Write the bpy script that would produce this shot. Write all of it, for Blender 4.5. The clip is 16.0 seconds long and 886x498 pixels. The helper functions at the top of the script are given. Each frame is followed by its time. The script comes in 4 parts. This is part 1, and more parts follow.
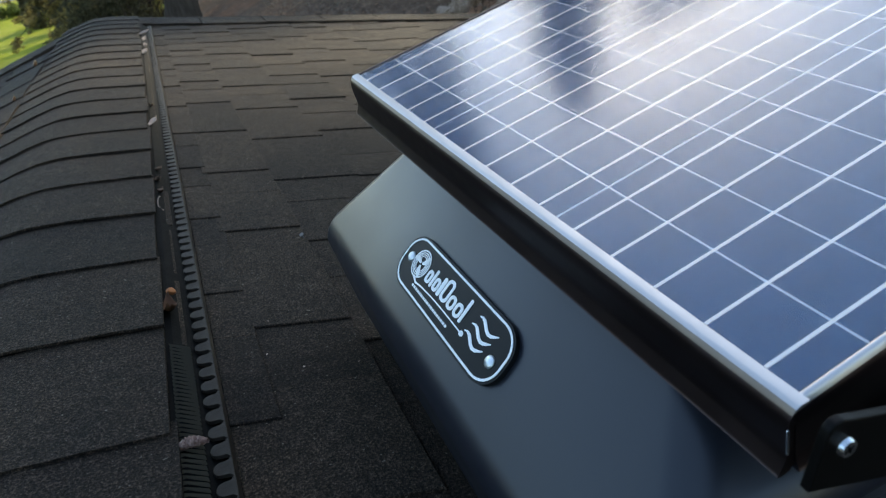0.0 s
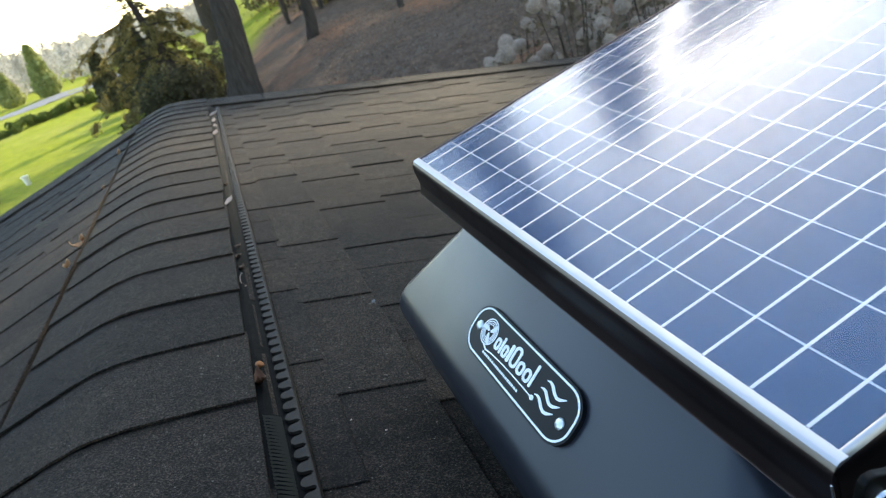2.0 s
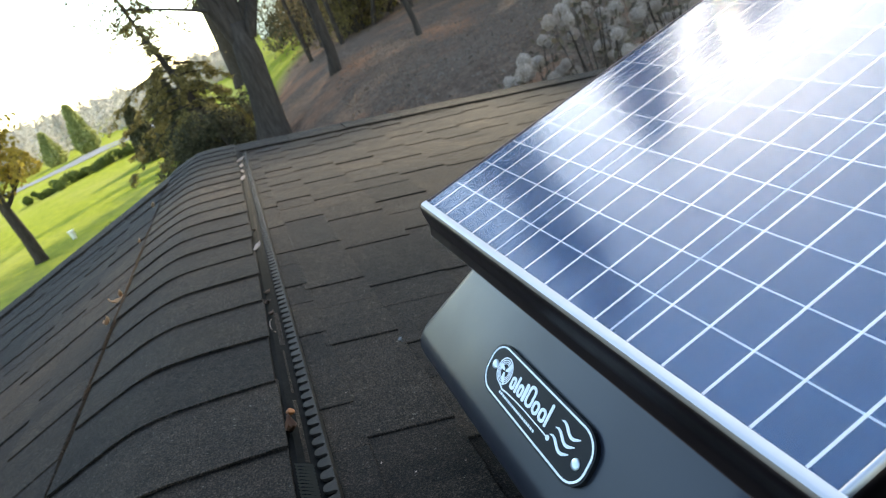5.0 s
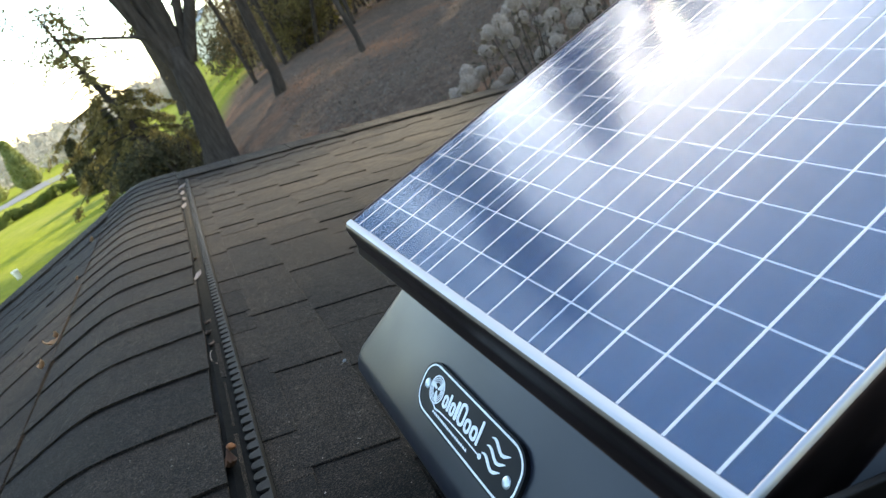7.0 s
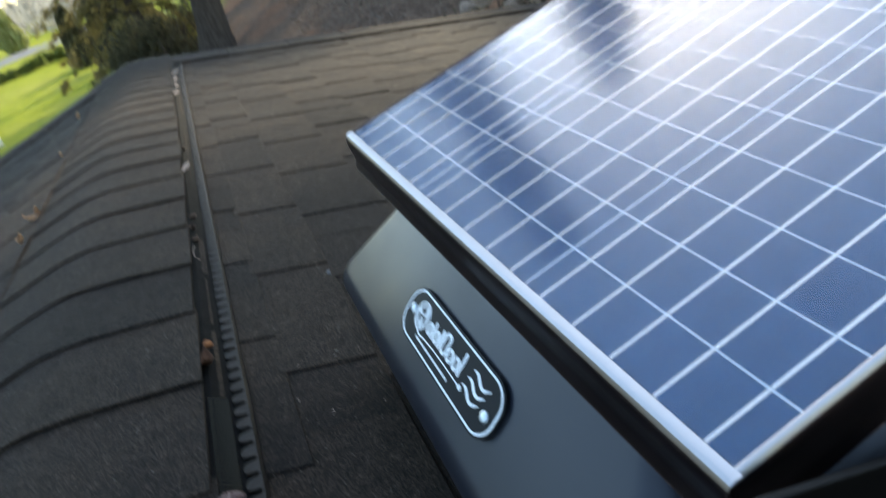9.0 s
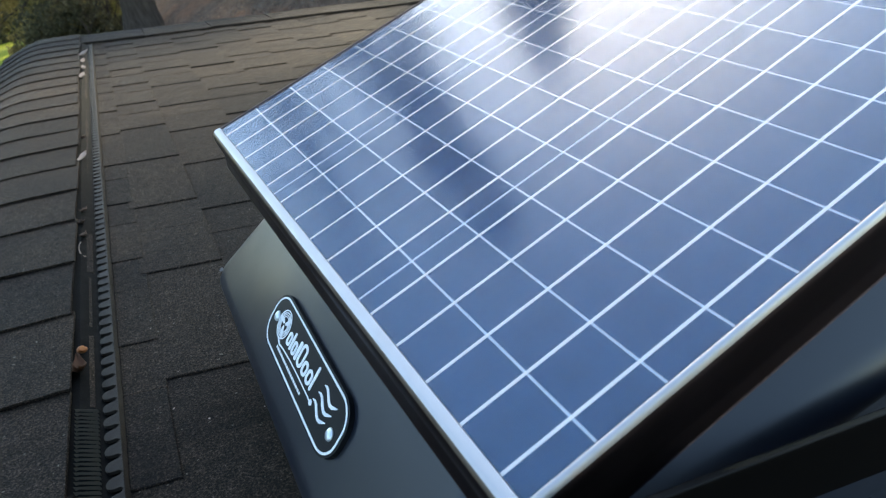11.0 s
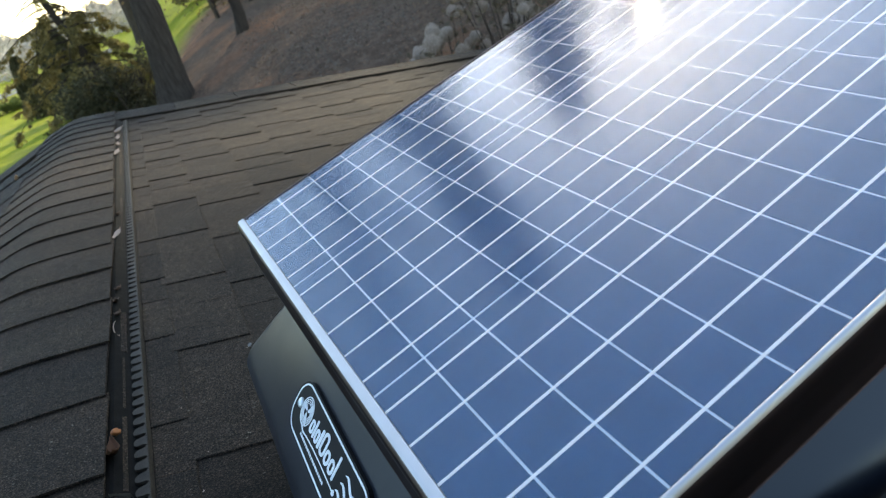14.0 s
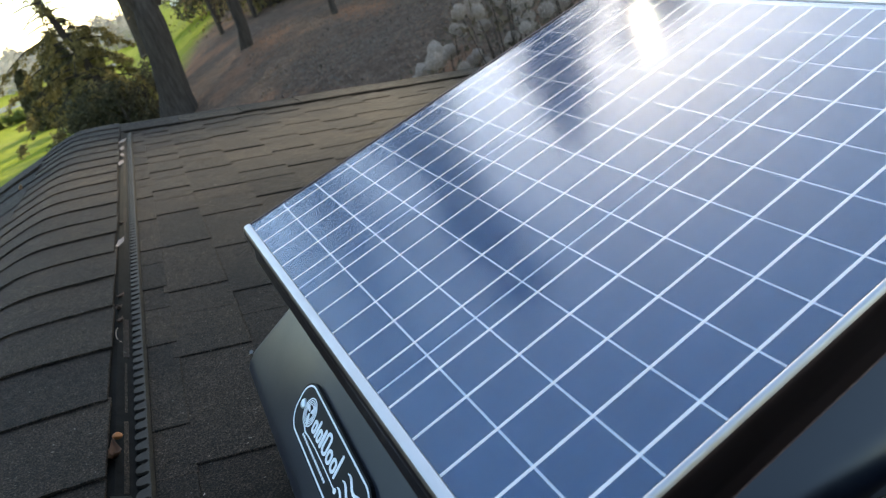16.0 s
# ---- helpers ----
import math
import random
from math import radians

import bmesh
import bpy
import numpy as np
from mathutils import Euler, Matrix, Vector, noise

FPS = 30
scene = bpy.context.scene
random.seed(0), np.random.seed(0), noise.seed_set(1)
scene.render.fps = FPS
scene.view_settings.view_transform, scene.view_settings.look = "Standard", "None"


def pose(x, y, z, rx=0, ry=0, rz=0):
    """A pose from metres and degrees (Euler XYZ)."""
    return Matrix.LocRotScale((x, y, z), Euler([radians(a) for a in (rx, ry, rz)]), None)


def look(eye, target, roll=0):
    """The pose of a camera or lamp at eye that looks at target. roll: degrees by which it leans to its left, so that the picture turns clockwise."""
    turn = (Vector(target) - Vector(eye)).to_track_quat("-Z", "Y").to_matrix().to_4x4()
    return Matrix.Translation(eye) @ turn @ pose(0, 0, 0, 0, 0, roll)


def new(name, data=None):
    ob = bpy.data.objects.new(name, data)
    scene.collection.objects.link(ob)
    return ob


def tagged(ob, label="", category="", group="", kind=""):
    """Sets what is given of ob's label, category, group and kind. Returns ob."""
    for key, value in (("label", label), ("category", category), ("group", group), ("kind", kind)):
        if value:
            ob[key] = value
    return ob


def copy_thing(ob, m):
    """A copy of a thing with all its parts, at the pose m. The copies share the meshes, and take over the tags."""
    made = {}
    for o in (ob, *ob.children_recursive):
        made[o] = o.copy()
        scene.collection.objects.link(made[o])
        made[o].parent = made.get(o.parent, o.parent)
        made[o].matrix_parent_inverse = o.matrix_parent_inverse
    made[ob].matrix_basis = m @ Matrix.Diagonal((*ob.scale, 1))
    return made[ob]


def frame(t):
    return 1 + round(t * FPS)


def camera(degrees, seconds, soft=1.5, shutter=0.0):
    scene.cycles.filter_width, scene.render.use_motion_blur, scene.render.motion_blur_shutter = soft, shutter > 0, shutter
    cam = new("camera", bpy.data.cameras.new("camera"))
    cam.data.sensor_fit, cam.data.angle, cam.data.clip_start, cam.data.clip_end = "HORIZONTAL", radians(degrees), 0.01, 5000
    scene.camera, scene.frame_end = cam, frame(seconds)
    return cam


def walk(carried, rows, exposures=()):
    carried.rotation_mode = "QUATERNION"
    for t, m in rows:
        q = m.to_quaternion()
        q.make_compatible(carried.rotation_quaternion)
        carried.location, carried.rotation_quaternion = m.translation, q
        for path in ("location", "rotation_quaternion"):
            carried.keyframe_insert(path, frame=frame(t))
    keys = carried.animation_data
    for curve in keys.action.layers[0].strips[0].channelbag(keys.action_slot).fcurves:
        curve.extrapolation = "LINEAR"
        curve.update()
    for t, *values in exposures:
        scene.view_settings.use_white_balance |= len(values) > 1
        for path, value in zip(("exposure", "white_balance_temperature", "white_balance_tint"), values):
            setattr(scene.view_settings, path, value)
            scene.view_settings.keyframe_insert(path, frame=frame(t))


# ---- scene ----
cam = camera(66.74, 16.0, soft=1.1, shutter=0.3)
# focused on the fan, the garden beyond a little soft
cam.data.dof.use_dof, cam.data.dof.focus_distance, cam.data.dof.aperture_fstop = True, 0.50, 16.0
ROWS = [
    (0.0, 0.2925, -0.6072, 4.5542, 59.64, 10.57, -23.09),
    (0.5, 0.2872, -0.6050, 4.5610, 60.67, 10.51, -23.72),
    (1.0, 0.2827, -0.6118, 4.5674, 60.45, 12.83, -23.15),
    (1.3, 0.2834, -0.6207, 4.5757, 61.94, 13.95, -22.73),
    (1.5, 0.2884, -0.6264, 4.5847, 64.01, 13.98, -21.56),
    (2.0, 0.2878, -0.6385, 4.5960, 64.10, 16.67, -20.27),
    (2.5, 0.2870, -0.6433, 4.6038, 65.24, 18.83, -19.55),
    (3.0, 0.2921, -0.6459, 4.6038, 65.39, 19.68, -18.86),
    (3.5, 0.3049, -0.6450, 4.5980, 64.57, 20.76, -20.29),
    (4.0, 0.3063, -0.6478, 4.6050, 65.84, 22.02, -19.72),
    (4.2, 0.3097, -0.6465, 4.6073, 66.29, 21.67, -19.33),
    (6.3, 0.3276, -0.6480, 4.5980, 65.60, 24.24, -21.36),
    (6.5, 0.3394, -0.6474, 4.5940, 65.29, 24.78, -23.05),
    (7.0, 0.3473, -0.6431, 4.5921, 65.28, 24.22, -24.45),
    (7.3, 0.3687, -0.6403, 4.6055, 65.61, 26.08, -24.81),
    (7.5, 0.3725, -0.6406, 4.5970, 66.04, 26.11, -24.66),
    (8.0, 0.3731, -0.6414, 4.6010, 66.19, 26.11, -24.12),
    (8.5, 0.3742, -0.6390, 4.6140, 65.59, 26.35, -23.92),
    (8.8, 0.3512, -0.6291, 4.6098, 63.18, 21.56, -21.64),
    (9.0, 0.3452, -0.6242, 4.5943, 59.15, 17.77, -22.24),
    (9.2, 0.3493, -0.6142, 4.5736, 54.95, 13.12, -22.59),
    (9.5, 0.3440, -0.6165, 4.5703, 54.69, 12.12, -22.53),
    (10.0, 0.3645, -0.6137, 4.5663, 55.73, 13.88, -24.45),
    (10.2, 0.3786, -0.6177, 4.5688, 55.90, 14.19, -26.11),
    (12.3, 0.4181, -0.6303, 4.5887, 58.75, 16.65, -26.22),
    (12.5, 0.4166, -0.6278, 4.5891, 59.43, 16.26, -26.16),
    (13.0, 0.4119, -0.6317, 4.5964, 60.15, 16.80, -25.74),
    (13.5, 0.4173, -0.6355, 4.6065, 60.89, 17.03, -25.20),
    (14.0, 0.4271, -0.6356, 4.6079, 61.13, 18.46, -25.80),
    (14.5, 0.4207, -0.6370, 4.6060, 62.59, 17.15, -25.06),
    (15.0, 0.4198, -0.6395, 4.6055, 61.83, 17.06, -25.62),
    (15.5, 0.4174, -0.6419, 4.6089, 62.24, 17.92, -25.16),
    (16.0, 0.4181, -0.6468, 4.6052, 62.65, 17.89, -25.49),
]
EXPOSURES = [(t, e, 7100, 4) for t, e in ((0.0, 0.06), (0.5, 0.22), (1.0, 0.33), (1.3, 0.48), (1.5, 0.53), (2.5, 0.66), (4.0, 0.66), (6.5, 0.6), (8.5, 0.49), (9.0, 0.46), (9.5, 0.42), (10.0, 0.49), (12.5, 0.35), (16.0, 0.28))]
walk(cam, [(t, pose(x, y, z, rx, ry, rz)) for t, x, y, z, rx, ry, rz in ROWS], EXPOSURES)

# ---- light: low hazy sun ahead, bright sky ----
SUN_AZ, SUN_EL = 34.0, 30.5
world = bpy.data.worlds.new("sky")
scene.world = world
world.use_nodes = True
wn = world.node_tree
sky = wn.nodes.new("ShaderNodeTexSky")
sky.sky_type = "NISHITA"
sky.sun_disc = False
sky.sun_elevation, sky.sun_rotation = radians(SUN_EL), radians(SUN_AZ)
sky.air_density, sky.dust_density, sky.ozone_density = 1.0, 0.45, 1.2
wn.nodes["Background"].inputs[1].default_value = 0.44
wn.links.new(sky.outputs[0], wn.nodes["Background"].inputs[0])
sun_data = bpy.data.lights.new("sun", "SUN")
sun_data.energy, sun_data.angle, sun_data.color = 5.0, radians(1.2), (1.0, 0.89, 0.72)
sun = new("sun", sun_data)
sun_way = Vector((math.sin(radians(SUN_AZ)) * math.cos(radians(SUN_EL)), math.cos(radians(SUN_AZ)) * math.cos(radians(SUN_EL)), math.sin(radians(SUN_EL))))
sun.matrix_world = look(sun_way * 60, (0, 0, 0))


# ---- materials ----
class Mat:
    """A node material with a Principled shader and small helpers."""

    def __init__(self, name, color, rough=0.6, metal=0.0):
        self.m = bpy.data.materials.new(name)
        self.m.use_nodes = True
        self.t = self.m.node_tree
        self.b = self.t.nodes["Principled BSDF"]
        self.set("Base Color", (*color, 1))
        self.set("Roughness", rough)
        self.set("Metallic", metal)
        self.co = self.t.nodes.new("ShaderNodeTexCoord").outputs["Object"]

    def set(self, key, value):
        self.b.inputs[key].default_value = value
        return self

    def node(self, kind, **inputs):
        n = self.t.nodes.new("ShaderNode" + kind)
        for k, v in inputs.items():
            s = n.inputs[k.replace("_", " ")]
            if isinstance(v, bpy.types.NodeSocket):
                self.t.links.new(v, s)
            else:
                s.default_value = v
        return n

    def noise(self, scale, detail=4.0, rough=0.6, vec=None):
        n = self.node("TexNoise", Scale=scale, Detail=detail, Roughness=rough)
        self.t.links.new(vec or self.co, n.inputs["Vector"])
        return n.outputs["Fac"]

    def ramp(self, fac, *stops):
        n = self.t.nodes.new("ShaderNodeValToRGB")
        e = n.color_ramp.elements
        while len(e) < len(stops):
            e.new(0.5)
        for s, (p, c) in zip(e, stops):
            s.position, s.color = p, (*c, 1) if len(c) == 3 else c
        self.t.links.new(fac, n.inputs[0])
        return n.outputs[0]

    def mix(self, fac, a, b, mode="MIX"):
        n = self.t.nodes.new("ShaderNodeMix")
        n.data_type, n.blend_type = "RGBA", mode
        for s, v in ((n.inputs[0], fac), (n.inputs[6], a), (n.inputs[7], b)):
            if isinstance(v, bpy.types.NodeSocket):
                self.t.links.new(v, s)
            else:
                s.default_value = v if not isinstance(v, tuple) or len(v) == 4 else (*v, 1)
        return n.outputs[2]

    def math(self, op, a, b=0.0):
        n = self.t.nodes.new("ShaderNodeMath")
        n.operation = op
        for s, v in zip(n.inputs, (a, b)):
            if isinstance(v, bpy.types.NodeSocket):
                self.t.links.new(v, s)
            else:
                s.default_value = v
        return n.outputs[0]

    def link(self, out, key):
        self.t.links.new(out, self.b.inputs[key])
        return self

    def bump(self, height, strength=0.3, dist=0.002):
        n = self.node("Bump", Strength=strength, Distance=dist, Height=height)
        return self.link(n.outputs[0], "Normal")

    def random(self):
        return self.t.nodes.new("ShaderNodeObjectInfo").outputs["Random"]

    def island(self):
        return self.t.nodes.new("ShaderNodeNewGeometry").outputs["Random Per Island"]

    def world_co(self):
        return self.t.nodes.new("ShaderNodeNewGeometry").outputs["Position"]


def shingle_material(name, per_island):
    s = Mat(name, (0.03, 0.029, 0.027), 0.8)
    pos = s.world_co()
    grit = s.noise(430, 3, 0.75, pos)
    mottle = s.noise(75, 4, 0.7, pos)
    blotch = s.noise(7, 5, 0.65, pos)
    fleck = s.noise(240, 1, 0.5, pos)
    base = s.ramp(grit, (0.34, (0.0040, 0.0028, 0.0018)), (0.52, (0.0240, 0.0173, 0.0120)), (0.70, (0.105, 0.077, 0.056)))
    base = s.mix(1.0, base, s.ramp(mottle, (0.30, (0.55, 0.55, 0.55)), (0.70, (1.35, 1.35, 1.35))), "MULTIPLY")
    base = s.mix(1.0, base, s.ramp(blotch, (0.30, (0.74, 0.75, 0.78)), (0.72, (1.25, 1.2, 1.12))), "MULTIPLY")
    base = s.mix(s.ramp(fleck, (0.735, (0, 0, 0)), (0.775, (1, 1, 1))), base, (0.14, 0.122, 0.098))
    rnd = s.island() if per_island else s.random()
    tone = s.ramp(rnd, (0.0, (0.76, 0.76, 0.78)), (0.5, (1.0, 1.0, 1.0)), (1.0, (1.28, 1.24, 1.18)))
    s.link(s.mix(1.0, base, tone, "MULTIPLY"), "Base Color")
    s.bump(s.math("ADD", grit, s.math("MULTIPLY", mottle, 0.5)), 0.8, 0.003)
    s.set("Specular IOR Level", 0.15)
    return s.m


M_SHINGLE = shingle_material("asphalt_shingle", False)
M_SHINGLE_FIELD = shingle_material("asphalt_shingle_field", True)

felt = Mat("roof_felt", (0.005, 0.005, 0.005), 0.95)
felt.bump(felt.noise(300), 0.3)
M_FELT = felt.m

# near black: the shade between the louvre ribs is put into the bed's colour
vent_m = Mat("vent_plastic", (0.022, 0.022, 0.023), 0.72)
vent_m.link(vent_m.ramp(vent_m.noise(60, 5), (0.3, (0.0025, 0.0024, 0.0022)), (0.7, (0.008, 0.0074, 0.0066))), "Base Color")
vent_m.bump(vent_m.noise(500), 0.2)
vent_m.set("Specular IOR Level", 0.06)
M_VENT = vent_m.m
comb = Mat("grey_vent_comb", (0.05, 0.048, 0.044), 0.6)
comb.link(comb.ramp(comb.noise(60, 5), (0.3, (0.022, 0.0175, 0.0135)), (0.7, (0.046, 0.037, 0.028))), "Base Color")
comb.bump(comb.noise(500), 0.2)
comb.set("Specular IOR Level", 0.15)
M_COMB = comb.m
# paler brown than the bed, so the ribs' light contrast is in the colour
M_RIB = Mat("lit_vent_rib", (0.10, 0.083, 0.060), 0.8).set("Specular IOR Level", 0.2).m

powder = Mat("black_powder_coat", (0.0078, 0.0104, 0.0175), 0.32)
powder.link(powder.ramp(powder.noise(14, 5), (0.3, (0.30, 0.30, 0.30)), (0.75, (0.38, 0.38, 0.38))), "Roughness")
powder.bump(powder.noise(1400, 2), 0.06, 0.0004)
powder.set("Specular IOR Level", 0.66)
M_POWDER = powder.m
M_ARM = Mat("black_steel_arm", (0.0035, 0.0031, 0.0029), 0.45).set("Specular IOR Level", 0.10).m

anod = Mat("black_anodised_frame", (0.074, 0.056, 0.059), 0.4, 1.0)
anod.link(anod.ramp(anod.noise(40, 5), (0.3, (0.34, 0.34, 0.34)), (0.75, (0.44, 0.44, 0.44))), "Roughness")
M_ANOD = anod.m

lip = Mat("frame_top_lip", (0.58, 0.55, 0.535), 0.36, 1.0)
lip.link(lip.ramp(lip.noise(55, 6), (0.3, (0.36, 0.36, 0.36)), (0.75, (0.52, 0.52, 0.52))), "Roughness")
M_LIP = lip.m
# same metal as the lip; the reflection's brown fade is put into this colour
roll = Mat("frame_roll_reflection", (0.25, 0.205, 0.175), 0.42, 1.0)
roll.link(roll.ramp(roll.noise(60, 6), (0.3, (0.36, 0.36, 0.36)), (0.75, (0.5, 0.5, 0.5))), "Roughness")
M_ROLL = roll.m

cell_m = Mat("poly_silicon_cell", (0.02, 0.04, 0.12), 0.5)
vor = cell_m.node("TexVoronoi", Scale=95.0)
cell_m.t.links.new(cell_m.world_co(), vor.inputs["Vector"])
hue = cell_m.ramp(vor.outputs["Color"], (0.2, (0.023, 0.082, 0.182)), (0.8, (0.028, 0.094, 0.208)))
big = cell_m.ramp(cell_m.random(), (0.0, (0.86, 0.88, 0.92)), (1.0, (1.12, 1.08, 1.06)))
cell_m.link(cell_m.mix(1.0, hue, big, "MULTIPLY"), "Base Color")
cell_m.set("Specular IOR Level", 0.0).set("Roughness", 1.0)
M_CELL = cell_m.m
M_BAR = Mat("tinned_busbar", (1.0, 0.98, 0.95), 0.48, 0.45).m
M_BACK = Mat("white_backsheet", (0.76, 0.86, 0.95), 0.6).m

glass = Mat("solar_glass", (1, 1, 1), 0.05)
glass.set("Transmission Weight", 1.0).set("IOR", 1.42)
glass.set("Roughness", 0.11).set("Coat Weight", 0.07).set("Coat IOR", 1.45)
glass.link(glass.ramp(glass.noise(7, 6, 0.7), (0.3, (0.2, 0.2, 0.2)), (0.8, (0.36, 0.36, 0.36))), "Coat Roughness")
M_GLASS = glass.m

M_NAIL = Mat("grey_nail", (0.14, 0.135, 0.13), 0.6).m
M_STEEL = Mat("zinc_screw", (0.75, 0.76, 0.78), 0.25, 1.0).m
M_PLATE = Mat("nameplate_black", (0.006, 0.007, 0.008), 0.45).set("Specular IOR Level", 0.2).m
M_WHITE = Mat("nameplate_white", (0.93, 0.95, 0.95), 0.4).m
M_RIVET = Mat("aluminium_rivet", (0.8, 0.86, 0.88), 0.3, 0.7).m


def leaf_material(name, a, b, rough=0.6, trans=0.0):
    m = Mat(name, a, rough).set("Specular IOR Level", 0.15)
    col = m.ramp(m.island(), (0.0, a), (1.0, b))
    m.link(col, "Base Color")
    if trans:
        tr = m.node("BsdfTranslucent", Color=col)
        mx = m.node("MixShader")
        mx.inputs[0].default_value = trans
        m.t.links.new(m.b.outputs[0], mx.inputs[1])
        m.t.links.new(tr.outputs[0], mx.inputs[2])
        m.t.links.new(mx.outputs[0], m.t.nodes["Material Output"].inputs[0])
    return m.m


M_DRYLEAF = leaf_material("dry_leaf", (0.36, 0.18, 0.08), (0.52, 0.32, 0.18), 0.6, 0.25)
M_LITTER = leaf_material("leaf_litter", (0.22, 0.13, 0.085), (0.42, 0.23, 0.125), 0.7, 0.45)
M_NEEDLE = leaf_material("conifer_foliage", (0.13, 0.105, 0.04), (0.36, 0.275, 0.10), 0.6, 0.5)
M_OLIVE = leaf_material("autumn_foliage", (0.09, 0.085, 0.03), (0.28, 0.22, 0.08), 0.6, 0.45)
M_ORANGE = leaf_material("orange_foliage", (0.2, 0.15, 0.035), (0.42, 0.31, 0.06), 0.6, 0.5)
M_LIME = leaf_material("yellow_green_foliage", (0.28, 0.29, 0.10), (0.46, 0.46, 0.19), 0.6, 0.55)
M_DARK = leaf_material("dark_foliage", (0.045, 0.045, 0.024), (0.16, 0.14, 0.075), 0.6, 0.4)
M_HEDGE = leaf_material("hedge_foliage", (0.06, 0.085, 0.02), (0.16, 0.19, 0.045), 0.6, 0.4)
M_HEAD = leaf_material("dried_flower", (0.40, 0.315, 0.25), (0.60, 0.485, 0.40), 0.9, 0.2)
# pale on purpose: distance haze is put into the leaf colour
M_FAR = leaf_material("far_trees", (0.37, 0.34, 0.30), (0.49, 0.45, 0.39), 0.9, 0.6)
pink = Mat("dried_catkin", (0.223, 0.154, 0.130), 0.85)
pink.link(pink.ramp(pink.noise(260, 4), (0.35, (0.099, 0.047, 0.034)), (0.65, (0.260, 0.165, 0.130))), "Base Color")
M_PINK = pink.m
M_BUD = Mat("orange_bud", (0.34, 0.115, 0.03), 0.7).m
M_WITHER = leaf_material("withered_bush_leaf", (0.085, 0.068, 0.045), (0.20, 0.15, 0.10), 0.8, 0.3)
M_HUSK = leaf_material("brown_husk", (0.05, 0.022, 0.012), (0.11, 0.05, 0.025), 0.7, 0.1)
M_SCRAP = leaf_material("leaf_scrap", (0.085, 0.055, 0.04), (0.15, 0.105, 0.08), 0.9, 0.2)
M_CATKIN = leaf_material("seed_pod", (0.30, 0.215, 0.17), (0.42, 0.33, 0.27), 0.8)

bark = Mat("bark", (0.07, 0.06, 0.05), 0.9).set("Specular IOR Level", 0.15)
bv = bark.node("VectorMath")
bv.operation = "MULTIPLY"
bark.t.links.new(bark.co, bv.inputs[0])
bv.inputs[1].default_value = (1.0, 1.0, 0.16)
bk = bark.noise(19, 7, 0.7, bv.outputs[0])
bark.link(bark.ramp(bk, (0.3, (0.028, 0.020, 0.015)), (0.7, (0.088, 0.066, 0.050))), "Base Color").bump(bk, 0.7, 0.02)
M_BARK = bark.m

gm = Mat("ground", (0.1, 0.1, 0.05), 0.95).set("Specular IOR Level", 0.05)
gp = gm.world_co()
sep = gm.node("SeparateXYZ", Vector=gp)
wob = gm.math("MULTIPLY", gm.math("SUBTRACT", gm.noise(0.25, 4, 0.6, gp), 0.5), 7.0)
lawn = gm.ramp(gm.noise(2.2, 6, 0.75, gp), (0.28, (0.14, 0.17, 0.013)), (0.72, (0.35, 0.36, 0.030)))
lawn = gm.mix(gm.ramp(gm.noise(0.12, 3, 0.6, gp), (0.45, (0, 0, 0)), (0.7, (1, 1, 1))), lawn, gm.mix(0.5, lawn, (0.34, 0.30, 0.09)))
litter = gm.ramp(gm.noise(6, 8, 0.8, gp), (0.28, (0.072, 0.043, 0.030)), (0.5, (0.150, 0.101, 0.071)), (0.74, (0.29, 0.19, 0.13)))
litter = gm.mix(gm.ramp(gm.noise(0.5, 4, 0.6, gp), (0.5, (0, 0, 0)), (0.72, (1, 1, 1))), litter, (0.36, 0.17, 0.09))
side_f = gm.ramp(gm.math("MULTIPLY", gm.math("ADD", gm.math("ADD", sep.outputs[0], wob), 9.6), 0.1), (0.62, (0, 0, 0)), (0.74, (1, 1, 1)))
back_f = gm.ramp(gm.math("MULTIPLY", gm.math("SUBTRACT", sep.outputs[1], gm.math("MULTIPLY", sep.outputs[0], 4.0)), 0.02), (0.27, (1, 1, 1)), (0.36, (0, 0, 0)))
near = gm.mix(1.0, side_f, back_f, "MULTIPLY")
gm.link(gm.mix(near, lawn, litter), "Base Color").bump(gm.noise(8, 6, 0.8, gp), 0.8, 0.08)
M_GROUND = gm.m
M_ROAD = Mat("grey_road", (0.16, 0.155, 0.15), 0.9).m
M_WALL = Mat("house_siding", (0.42, 0.4, 0.36), 0.8).m


# ---- mesh helpers ----
def link(name, bm, material, parent=None, label="", matrix=None):
    me = bpy.data.meshes.new(name)
    bm.to_mesh(me)
    bm.free()
    me.materials.append(material)
    ob = new(name, me)
    if matrix is not None:
        ob.matrix_world = matrix
    if parent is not None:
        ob.parent = parent
    if label:
        ob["label"] = label
    return ob


part = link


def smooth(ob, angle=40):
    for p in ob.data.polygons:
        p.use_smooth = True
    ob.data.set_sharp_from_angle(angle=radians(angle))
    return ob


def box(bm, x0, x1, y0, y1, z0, z1, bevel=0.0, seg=2):
    r = bmesh.ops.create_cube(bm, size=1.0, matrix=Matrix.Translation(((x0 + x1) / 2, (y0 + y1) / 2, (z0 + z1) / 2)) @ Matrix.Diagonal((x1 - x0, y1 - y0, z1 - z0, 1)))
    if bevel:
        edges = list({e for v in r["verts"] for e in v.link_edges})
        bmesh.ops.bevel(bm, geom=edges, offset=bevel, segments=seg, affect="EDGES", profile=0.5)
    return bm


